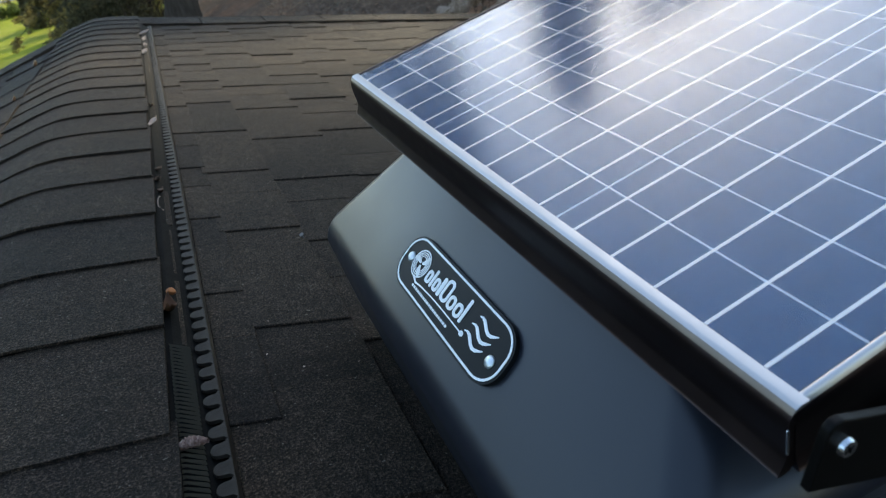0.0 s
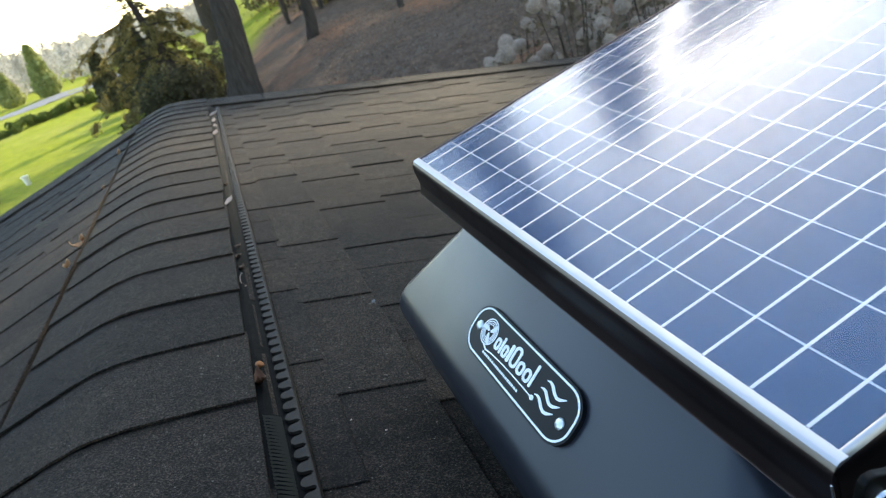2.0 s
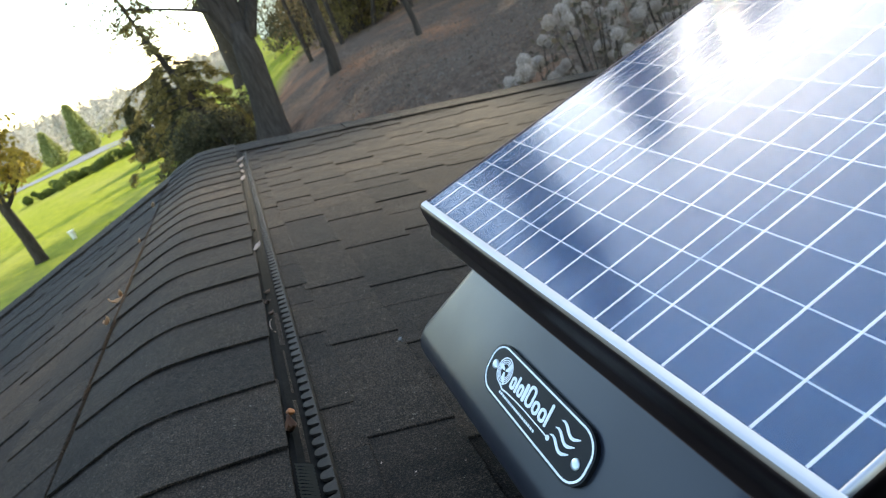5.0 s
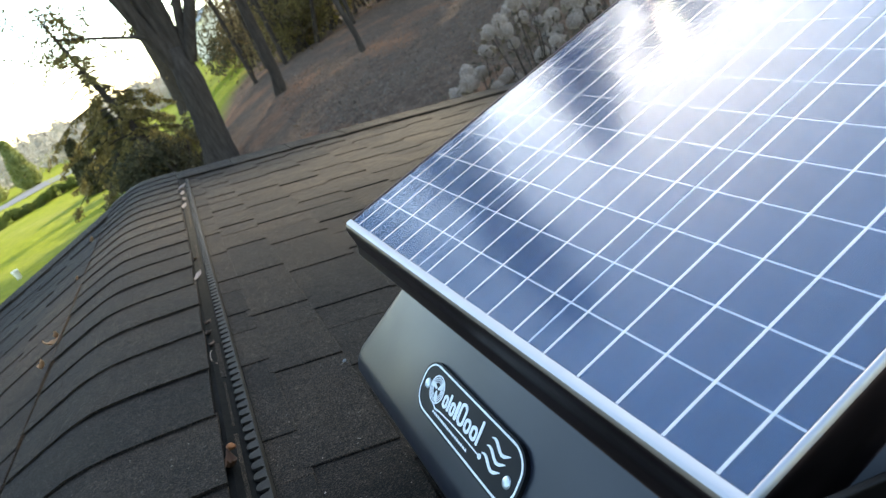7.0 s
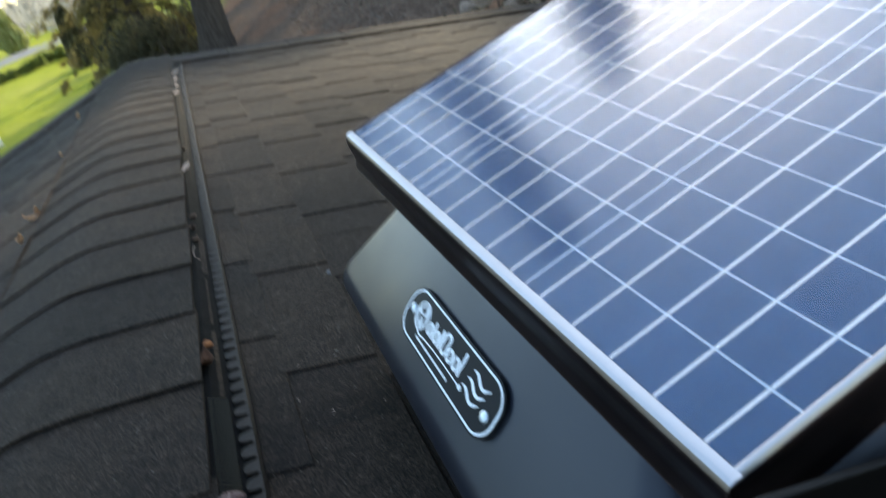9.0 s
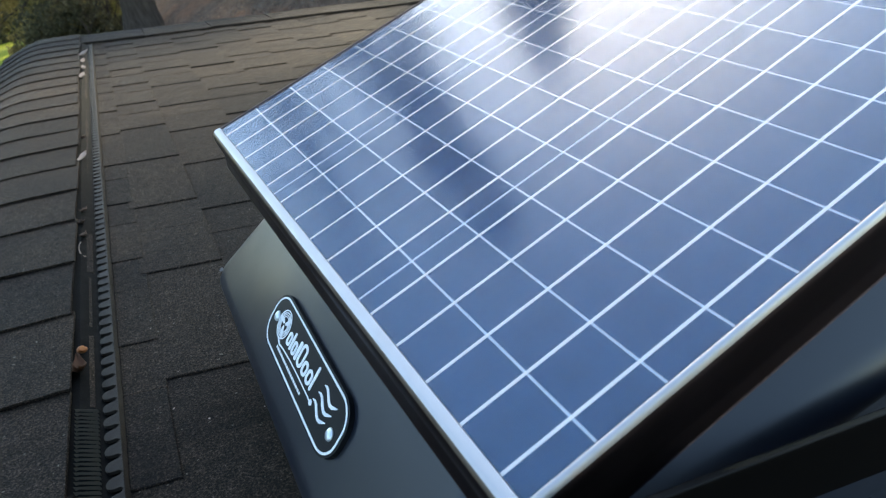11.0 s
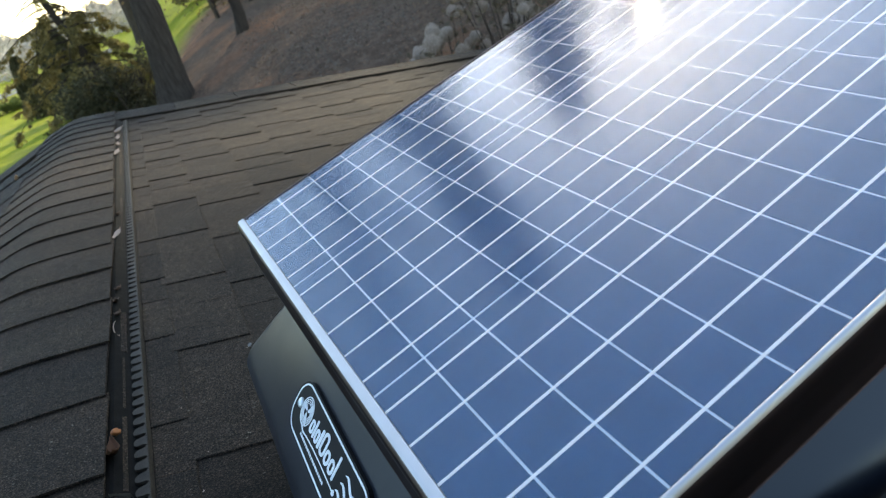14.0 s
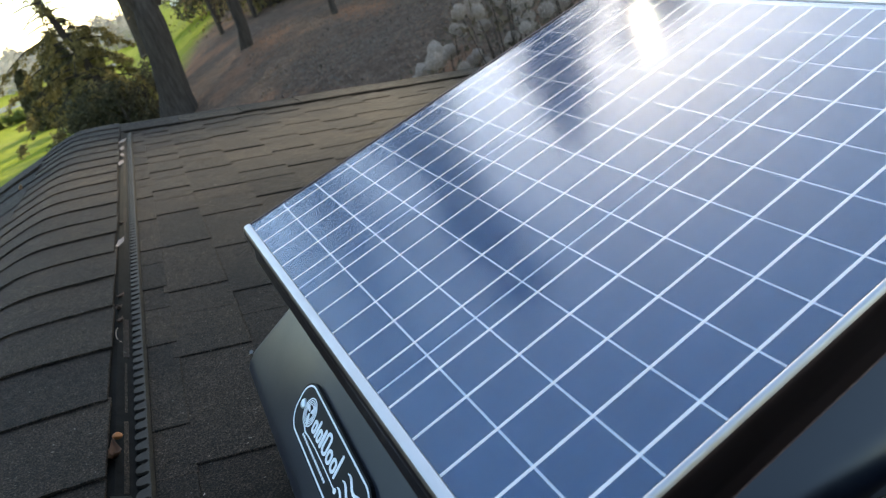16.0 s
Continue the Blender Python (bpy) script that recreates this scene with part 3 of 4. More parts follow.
def build_vent():
    root = thing("ridge_vent", "black plastic ridge vent with comb-edged baffle", "ridge vent", pose(0, 0, RZ), kind="structure")
    for side in (1, -1):
        bm = bmesh.new()
        e = abs(CAP_R if side > 0 else CAP_L)
        # sloping louvre bed below the cap's edge
        if side < 0:
            e -= 0.034
        prof = [(side * (e - 0.03), -e * TP + 0.023), (side * (e + 0.004), -e * TP + 0.017), (side * (e + 0.018), -(e + 0.018) * TP + 0.0085), (side * (e + 0.035), -(e + 0.035) * TP + 0.002), (side * (e + 0.035), -(e + 0.035) * TP - 0.004), (side * (e - 0.03), -(e - 0.03) * TP)]
        extrude_profile(bm, prof, Y_NEAR, Y_STRIP - 0.02, "y")
        link("vent_bed", bm, M_VENT if side > 0 else M_FELT, root)
        # solid outer flange
        if side < 0:
            continue
        bm = bmesh.new()
        a, b = e + 0.0362, e + 0.0392
        prof = [(side * a, -a * TP + 0.0122), (side * (a + b) / 2, -(a + b) / 2 * TP + 0.0124), (side * b, -b * TP + 0.0085), (side * b, -b * TP + 0.002), (side * a, -a * TP + 0.002)]
        extrude_profile(bm, prof, Y_NEAR, Y_STRIP - 0.02, "y")
        smooth(link("flange", bm, M_COMB, root), 40)
    # comb teeth on the seen side, rounded at the tip
    bm = bmesh.new()
    e = CAP_R
    hw, half = 0.0076, 0.01185
    prof = []
    for k in range(9):
        a = -math.pi / 2 + math.pi * k / 8
        prof.append((-0.0085 - 0.0062 * math.cos(a), hw * math.sin(a)))
    root_r = [(0.0, -half), (-0.0004, -hw - 0.0030), (-0.0022, -hw - 0.0006)]
    pts = [(0.0008, -half)] + root_r[1:] + prof + [(x, -y) for x, y in root_r[:0:-1]] + [(0.0008, half)]
    lo = [bm.verts.new((x, y, 0.0)) for x, y in pts]
    hi = [bm.verts.new((x, y, 0.0042 + 0.05 * x)) for x, y in pts]
    for i in range(len(pts)):
        j = (i + 1) % len(pts)
        bm.faces.new((lo[i], lo[j], hi[j], hi[i]))
    bm.faces.new(hi)
    bmesh.ops.recalc_face_normals(bm, faces=bm.faces)
    me = bpy.data.meshes.new("comb_tooth")
    bm.to_mesh(me)
    bm.free()
    me.materials.append(M_COMB)
    x0 = 0.2138
    y = -0.1544 - 0.0237 * 20
    while y < Y_STRIP - 0.04:
        ob = new("comb_tooth", me)
        ob.parent = root
        ob.matrix_local = pose(x0, y, -x0 * TP + 0.0085, 0, 10, 0)
        y += 0.0237
    # lower layer of cap shingle that shows past the cap's edge
    for k in range(17):
        y0 = 0.071 + 0.1707 * k - 0.00154 * k * k if k < 10 else 1.624 + 0.144 * (k - 10)
        rng = random.Random(300 + k)
        bm = bmesh.new()
        b = e + 0.0150 + rng.uniform(-0.0025, 0.002)
        prof = [(e - 0.02, -(e - 0.02) * TP + 0.0185), (e + 0.001, -(e + 0.001) * TP + 0.0165), (b, -b * TP + 0.0118), (b, -b * TP + 0.0030), (e - 0.02, -(e - 0.02) * TP + 0.009)]
        extrude_profile(bm, prof, y0 - 0.030 + rng.uniform(0, 0.012), y0 + 0.1707 - 0.045, "y")
        link("under_shingle", bm, M_SHINGLE, root)
    # fine louvre ribs between the cap's edge and the comb, their lit tone painted in
    verts, faces = [], []
    y = -0.75
    while y < 0.04:
        i = len(verts)
        for yy, h in ((y, 0.0), (y + 0.0009, 0.0050), (y + 0.0018, 0.0)):
            for x, z in ((e + 0.001, -e * TP + 0.0172), (e + 0.0180, -(e + 0.0180) * TP + 0.0088)):
                verts.append(Vector((x, yy, z + h)))
        faces += [(i, i + 1, i + 3, i + 2), (i + 2, i + 3, i + 5, i + 4)]
        y += 0.0066
    ob = mesh_of("louvre_ribs", verts, faces, M_RIB, root)
    ob["kind"] = "stuff"


build_vent()


# ---- debris on the roof ----
def curled_leaf(name, label, category, m, length, width, curl, material, group=""):
    """A small bent leaf or seed pod, thick enough to cast a shadow."""
    verts, faces = [], []
    n, k = 8, 5
    for i in range(n + 1):
        t = i / n
        w = width * math.sin(math.pi * min(0.97, 0.06 + 0.94 * t)) ** 0.8
        for j in range(k):
            s = j / (k - 1) - 0.5
            verts.append(m @ Vector(((t - 0.5) * length, s * w, curl * length * (t - 0.5) ** 2 * 2 + 1.1 * width * s * s + 0.0015 * math.sin(9 * t + 4 * s))))
    for i in range(n):
        for j in range(k - 1):
            a = i * k + j
            faces.append((a, a + 1, a + k + 1, a + k))
    ob = mesh_of(name, verts, faces, material, shade=True)
    mod = ob.modifiers.new("thickness", "SOLIDIFY")
    mod.thickness = 0.0009
    return tagged(ob, label, category, group)


def catkin(m, length, r):
    """A short fuzzy catkin: a knobbly tapered roll."""
    verts, faces = [], []
    n, k = 26, 12
    for i in range(n + 1):
        t = i / n
        for j in range(k):
            a = 2 * math.pi * j / k
            rr = r * math.sin(math.pi * min(0.98, 0.05 + 0.93 * t)) ** 0.5 * (1 + 0.22 * math.sin(16 * t * math.pi + 2 * a) * math.cos(3 * a))
            verts.append(m @ Vector(((t - 0.5) * length, rr * math.cos(a), rr * math.sin(a) + 0.004 * math.sin(3 * t))))
    for i in range(n):
        for j in range(k):
            faces.append((i * k + j, i * k + (j + 1) % k, (i + 1) * k + (j + 1) % k, (i + 1) * k + j))
    return mesh_of("catkin", verts, faces, M_PINK)


def roof_z(x):
    return RZ - abs(x) * TP


def build_debris():
    pod = "pale dried seed pod caught beside the ridge vent"
    for x, y, rz, ln, w in ((0.187, 0.955, 62, 0.040, 0.013), (0.186, 1.905, 70, 0.042, 0.018), (0.188, 2.36, 30, 0.050, 0.020), (0.189, 2.20, 80, 0.045, 0.016), (0.190, 2.06, 95, 0.040, 0.014)):
        z = RZ - 0.0445 * x / 0.187 + 0.026
        curled_leaf("seed_pod", pod, "seed pod", pose(x, y, z - 0.004, 12, -6, rz), ln, w, 0.15, M_CATKIN, "pods by the vent")
    for x, y, rz, ln in ((-0.172, 1.03, 40, 0.034), (-0.162, 1.06, 110, 0.030), (-0.170, 0.886, 130, 0.034), (-0.185, 2.169, 120, 0.035), (-0.176, 1.60, 120, 0.02)):
        z = (RZ - 0.0445 + 0.026) if x > 0 else cap_z(x) + 0.010
        curled_leaf("dry_leaf", "curled orange-brown dry leaf lying on the roof", "leaf", pose(x, y, z, 25, -25 if x > 0 else 20, rz), ln, 0.4 * ln, 0.6, M_DRYLEAF, "dry leaves on the roof")
    tagged(catkin(pose(0.190, -0.131, roof_z(0.190) + 0.0235, 0, 12, 158), 0.030, 0.0046), "pale pinkish dried catkin lying across the vent", "catkin")
    bm = bmesh.new()
    bmesh.ops.create_icosphere(bm, subdivisions=3, radius=0.0044)
    for q in bm.verts:
        q.co *= 1 + 0.5 * noise.noise(q.co * 260)
        q.co.x *= 1.25
    tagged(smooth(link("bud", bm, M_BUD, None, "", pose(0.187, 0.150, roof_z(0.187) + 0.024, 0, 10, 40)), 80), "small orange bud lying on the vent", "bud")
    curled_leaf("dry_leaf", "curled dark brown dry leaf lying in the vent's trough", "leaf", pose(0.184, 0.112, roof_z(0.184) + 0.020, 8, 10, 95), 0.042, 0.016, 0.5, M_HUSK, "dry leaves on the roof")
    for x, y, rz, ln in ((0.187, 0.515, 75, 0.022), (0.185, 0.575, 110, 0.026), (0.187, 0.632, 60, 0.020), (0.187, 1.135, 80, 0.020)):
        curled_leaf("leaf_scrap", "torn brownish-pink leaf scrap in the vent's trough", "leaf", pose(x, y, roof_z(x) + 0.0185, 4, 14, rz), ln, 0.45 * ln, 0.25, M_SCRAP, "leaf scraps by the vent")
    # loop of straw on the comb
    verts, faces = [], []
    pts = [Vector((0.188 + 0.007 * math.cos(a), 0.455 + 0.016 * math.sin(a), roof_z(0.19) + 0.022 + 0.006 * math.sin(a))) for a in [1.7 + 2.9 * k / 12 for k in range(13)]]
    tube(verts, faces, pts, [0.0008] * 13, 6)
    tagged(mesh_of("straw", verts, faces, M_CATKIN, shade=True), "pale curled bit of straw on the vent", "straw")
    # loose roofing nail at the flashing's corner
    bm = bmesh.new()
    bmesh.ops.create_cone(bm, cap_ends=True, segments=14, radius1=0.0048, radius2=0.0048, depth=0.0012, matrix=Matrix.Translation((0, 0, 0.012)))
    bmesh.ops.create_cone(bm, cap_ends=True, segments=8, radius1=0.0016, radius2=0.0016, depth=0.012, matrix=Matrix.Translation((0, 0, 0.006)))
    tagged(link("roofing_nail", bm, M_NAIL, None, "", pose(0.362, 0.284, roof_z(0.362) + 0.008, 18, -12, 0) @ Matrix.Scale(0.65, 4)), "small grey roofing nail standing in the shingles", "nail")
    rng = random.Random(5)
    verts, faces = leaves([Vector((x, y, roof_z(x) + 0.014)) for x, y in [(rng.uniform(0.25, 0.85) if rng.random() < 0.8 else rng.uniform(-0.15, 0.16), rng.uniform(-0.5, 2.6)) for _ in range(70)]], 0.0024, rng, 0.9)
    tagged(mesh_of("roof_crumbs", verts, faces, M_CATKIN), "pale crumbs and grit scattered on shingles", "grit", kind="stuff")


build_debris()


# ---- trees and the land round the house ----
def at(az, d, dz=0.0):
    """A place on the ground at a bearing from the roof's ridge and a distance."""
    x, y = 0.35 + d * math.sin(radians(az)), -0.63 + d * math.cos(radians(az))
    return Vector((x, y, ground_z(x, y) + dz))


def grow(rng, out, p, d, length, r, level, top, spread=0.55, kids=3, droop=0.0):
    """Branches by halves; out: lists of (level, points, radii)."""
    n = 6 if level < 2 else 4
    pts, radii, q, dd = [p.copy()], [r], p.copy(), d.normalized()
    for i in range(n):
        dd = (dd + Vector((rng.gauss(0, 0.10), rng.gauss(0, 0.10), rng.gauss(0.03, 0.06) - droop))).normalized()
        q = q + dd * length / n
        pts.append(q.copy())
        radii.append(r * (1 - 0.55 * (i + 1) / n))
    out.append((level, pts, radii))
    if level >= top:
        return
    for k in range(kids + (1 if level else 0)):
        t = rng.uniform(0.35, 1.0)
        i = min(n, max(1, int(t * n)))
        side = Vector((rng.gauss(0, 1), rng.gauss(0, 1), rng.gauss(0.25, 0.5))).normalized()
        nd = (dd * (1 - spread) + side * spread).normalized()
        grow(rng, out, pts[i], nd, length * rng.uniform(0.45, 0.72), radii[i] * rng.uniform(0.45, 0.65), level + 1, top, spread, kids, droop)


def branch_parts(root, out, split=2, sides=(11, 8, 5, 4, 3, 3)):
    for name, test in (("trunk", lambda l: l < split), ("branch_work", lambda l: l >= split)):
        verts, faces = [], []
        for level, pts, radii in out:
            if test(level):
                tube(verts, faces, pts, radii, sides[min(level, 5)])
        if verts:
            ob = mesh_of(name, verts, faces, M_BARK, root, shade=True)
            if name == "branch_work":
                ob["kind"] = "stuff"
            ob.matrix_parent_inverse = root.matrix_world.inverted()


def leaf_part(root, out, material, rng, size, per, level, name="crown"):
    centres = []
    for lv, pts, radii in out:
        if lv >= level:
            for q in pts[1:]:
                for _ in range(per):
                    centres.append(q + Vector((rng.gauss(0, 1), rng.gauss(0, 1), rng.gauss(0, 0.8))) * size * 1.6)
    v, f = leaves(centres, size, rng)
    ob = mesh_of(name, v, f, material, root)
    ob.matrix_parent_inverse = root.matrix_world.inverted()


def build_big_tree():
    rng = random.Random(11)
    base = at(0.5, 13.0, -0.15)
    root = thing("bare_tree", "big grey-barked bare tree with forked limbs beyond the roof", "tree", Matrix.Translation(base))
    out = []
    fork = Vector((base.x + 0.36, base.y, 4.6 + 0.34))
    pts = [base.lerp(fork, t) + Vector((0.05 * math.sin(3 * t), 0, 0)) for t in (0, 0.08, 0.25, 0.5, 0.75, 1.0)]
    out.append((0, pts, [0.56, 0.38, 0.29, 0.25, 0.24, 0.17]))
    for dx, dz, r, ln, st in ((-0.32, 1.0, 0.14, 6.5, -0.10), (-0.16, 1.0, 0.15, 8.5, -0.04), (0.10, 1.0, 0.13, 8.0, 0.05), (0.52, 1.0, 0.11, 6.0, 0.13), (0.28, 0.9, 0.09, 7.0, 0.08)):
        s = fork + Vector((st, rng.uniform(-0.08, 0.08), -0.30))
        grow(rng, out, s, Vector((dx, rng.uniform(-0.15, 0.15), dz)), ln, r, 1, 4, 0.42, 3)
    # thin side branch with drooping tufts of leaves
    twig, tufts = [], []
    s0 = fork + Vector((-0.24, -0.1, 0.30))
    bp = [s0 + Vector((-0.32 * k, -0.05 * k, 0.15 * k - 0.004 * k * k)) for k in range(6)]
    twig.append((2, bp, [0.035, 0.03, 0.026, 0.02, 0.014, 0.008]))
    for k in range(16):
        q = bp[2].lerp(bp[5], rng.random()) + Vector((0, 0, 0))
        d = Vector((rng.gauss(-0.3, 0.5), rng.gauss(0, 0.4), rng.choice((1, -1)) * rng.uniform(0.4, 1.0)))
        grow(rng, twig, q, d, rng.uniform(0.35, 0.8), 0.010, 3, 4, 0.6, 2, 0.03)
    branch_parts(root, out + twig)
    leaf_part(root, twig, M_NEEDLE, rng, 0.036, 5, 3)


def build_plain_tree(az, d, h, r, lean, label, seed, material=None, size=0.1, per=2, top=3, first=0.45, kids=3, reach=1.0):
    rng = random.Random(seed)
    base = at(az, d, -0.1)
    root = thing("tree", label, "tree", Matrix.Translation(base))
    out = []
    tip = base + Vector((lean * h, 0.02 * h, h))
    pts = [base.lerp(tip, t) + Vector((rng.gauss(0, 0.012), rng.gauss(0, 0.012), 0)) * h * (0.3 + t) for t in (0, 0.05, 0.2, 0.4, 0.6, 0.8, 1.0)]
    radii = [r * 1.35, r * 1.08, r, r * 0.85, r * 0.65, r * 0.4, r * 0.12]
    out.append((0, pts, radii))
    for k in range(9):
        t = first + (1 - first) * k / 9
        i = min(6, int(t * 6) + 1)
        a = k * 2.4 + rng.uniform(-0.4, 0.4)
        grow(rng, out, base.lerp(tip, t), Vector((math.cos(a), math.sin(a), 0.75)), h * 0.34 * reach * (1.15 - t * 0.6), radii[i] * 0.5 + 0.01, 1, top, 0.5, kids)
    branch_parts(root, out)
    if material:
        leaf_part(root, out, material, rng, size, per, max(2, top - 1))
    return root


def build_conifer():
    rng = random.Random(21)
    base = at(-3.0, 15.5, -0.1)
    root = thing("conifer", "sparse leaning conifer with drooping green branches", "tree", Matrix.Translation(base))
    out, centres = [], []
    tip = base + Vector((-0.55, 0.3, 4.5))
    pts = [base.lerp(tip, t) + Vector((0.05 * math.sin(5 * t), 0, 0)) for t in (0, 0.2, 0.4, 0.6, 0.8, 1)]
    out.append((0, pts, [0.12, 0.10, 0.085, 0.065, 0.04, 0.015]))
    for k in range(64):
        t = 0.27 + 0.71 * k / 64
        a = k * 2.4
        ln = (1.75 * (1.05 - t) + 0.2) * (1.3 if math.cos(a) < 0 else 0.9) * rng.uniform(0.75, 1.1)
        if t > 0.82 and rng.random() < 0.7:
            continue
        s = base.lerp(tip, t)
        d = Vector((math.cos(a), math.sin(a), 0.16))
        bp = [s + d * ln * u + Vector((0, 0, -0.5 * ln * u * u)) for u in (0, 0.25, 0.5, 0.75, 1)]
        out.append((2, bp, [0.022, 0.018, 0.013, 0.008, 0.004]))
        if s.z > 4.85 and k % 4:
            continue
        # hanging sprays with gaps between them
        for spray in range(13 if s.z < 4.85 else 7):
            f = rng.uniform(0.25, 1.0)
            q = s + d * ln * f + Vector((rng.gauss(0, 0.05), rng.gauss(0, 0.05), -0.5 * ln * f * f))
            drop = rng.uniform(0.08, 0.26)
            for _ in range(46):
                g = rng.random()
                centres.append(q + Vector((rng.gauss(0, 0.035), rng.gauss(0, 0.035), -drop * g)) + d * (0.1 * g))
    branch_parts(root, out)
    v, f = leaves(centres, 0.026, rng, 0.0, 2.6)
    ob = mesh_of("crown", v, f, M_NEEDLE, root)
    ob.matrix_parent_inverse = root.matrix_world.inverted()


def build_shrub(az, d, w, h, label, material, seed, n=900, size=0.07, deep=1.0, group=""):
    rng = random.Random(seed)
    base = at(az, d, -0.05)
    root = thing("shrub", label, "shrub", Matrix.Translation(base), group)
    out = []
    for k in range(9):
        a = k * 0.7
        grow(rng, out, base + Vector((rng.uniform(-w, w) * 0.3, rng.uniform(-w, w) * 0.3, 0)), Vector((math.cos(a) * w / h, math.sin(a) * w / h, 1.2)), h * 0.75, 0.022, 2, 3, 0.45, 3)
    branch_parts(root, out)
    lumps = [(Vector((rng.uniform(-1, 1) * w * 0.75, rng.uniform(-1, 1) * w * 0.6 * deep, h * rng.uniform(0.15, 0.85))), rng.uniform(0.25, 0.5) * min(w, h)) for _ in range(14)]
    centres = []
    for _ in range(n * 7):
        c, r = rng.choice(lumps)
        v = Vector((rng.gauss(0, 1), rng.gauss(0, 1), rng.gauss(0, 1))).normalized() * r * rng.uniform(0.6, 1.05)
        q = base + c + v
        if q.z > base.z:
            centres.append(q)
    v, f = leaves(centres, size * 0.52, rng)
    ob = mesh_of("crown", v, f, material, root)
    ob.matrix_parent_inverse = root.matrix_world.inverted()


def build_cone_tree(az, d, w, h, material, seed, label="yellow-green conical evergreen beyond the lawn", group="conical evergreens beyond the lawn"):
    """A dense conical evergreen, rounded at the foot."""
    rng = random.Random(seed)
    base = at(az, d, -0.1)
    root = thing("arborvitae", label, "tree", Matrix.Translation(base), group)
    branch_parts(root, [(0, [base, base + Vector((0, 0, h * 0.5)), base + Vector((0.02, 0, h * 0.95))], [0.09, 0.06, 0.02])])
    centres = []
    for _ in range(2600):
        t = rng.random() ** 0.8
        a = rng.uniform(0, 6.283)
        r = w * 0.5 * min(1.0, 3.2 * t + 0.45) * (1.06 - t) ** 0.75 * (1 + 0.22 * noise.noise((3 * math.cos(a), 3 * math.sin(a), 5 * t + seed))) * rng.uniform(0.75, 1.04)
        centres.append(base + Vector((r * math.cos(a), r * math.sin(a), h * t)))
    v, f = leaves(centres, 0.045 * h, rng, 0.0, 2.0)
    ob = mesh_of("crown", v, f, material, root)
    ob.matrix_parent_inverse = root.matrix_world.inverted()
    return root


def build_hydrangea():
    rng = random.Random(31)
    # one dried flower head: many small petals on a rough ball, shared by all heads
    cs = []
    for _ in range(620):
        v = Vector((rng.gauss(0, 1), rng.gauss(0, 1), rng.gauss(0.15, 1))).normalized()
        cs.append(v * 0.075 * rng.uniform(0.86, 1.08) * (1 + 0.14 * noise.noise(v * 3)))
    v, f = leaves(cs, 0.0125, rng, 0.0, 1.1)
    core = bmesh.new()
    bmesh.ops.create_icosphere(core, subdivisions=2, radius=0.066)
    base_i = len(v)
    v += [q.co * (1 + 0.15 * noise.noise(q.co * 40)) for q in core.verts]
    f += [tuple(base_i + q.index for q in face.verts) for face in core.faces]
    core.free()
    me = bpy.data.meshes.new("flower_head")
    me.from_pydata([tuple(q) for q in v], [], f)
    me.materials.append(M_HEAD)
    for az0, az1, n in ((19.6, 25.0, 16), (24.6, 30.5, 28), (30.0, 38.0, 32)):
        base = at((az0 + az1) / 2, 6.3)
        root = thing("hydrangea_bush", "hydrangea bush with grey-beige dried flower heads", "bush", Matrix.Translation(base), "hydrangea bushes behind the roof")
        leaf_c, done = [], []
        tries = 0
        while len(done) < n and tries < 4000:
            tries += 1
            az, d = rng.uniform(az0, az1), rng.uniform(5.3, 7.2)
            el = rng.uniform(-12.4, min(-6.4, -10.6 + 0.55 * (az - 20)))
            h = at(az, d)
            h.z = 4.60 + d * math.tan(radians(el))
            if any((h - q).length < 0.13 for q in done):
                continue
            done.append(h)
            mid = base.lerp(h, 0.5) + Vector((rng.gauss(0, 0.05), rng.gauss(0, 0.05), 0.1))
            verts, faces = [], []
            tube(verts, faces, [base + Vector((rng.gauss(0, 0.12), rng.gauss(0, 0.12), 0)), mid, h], [0.007, 0.005, 0.0035], 5)
            mesh_of("stem", verts, faces, M_BARK, root).matrix_parent_inverse = root.matrix_world.inverted()
            ob = new("flower_head", me)
            ob.parent = root
            ob.matrix_parent_inverse = root.matrix_world.inverted()
            s = rng.uniform(0.6, 0.92)
            ob.matrix_world = Matrix.Translation(h) @ Euler((rng.uniform(0, 3), rng.uniform(0, 3), 0)).to_matrix().to_4x4() @ Matrix.Diagonal((s, s, s * 0.88, 1))
            for _ in range(9):
                leaf_c.append(h + Vector((rng.gauss(0, 0.12), rng.gauss(0.1, 0.12), -abs(rng.gauss(0.12, 0.12)))))
        lv, lf = leaves(leaf_c, 0.042, rng)
        ob = mesh_of("foliage", lv, lf, M_WITHER, root)
        ob.matrix_parent_inverse = root.matrix_world.inverted()


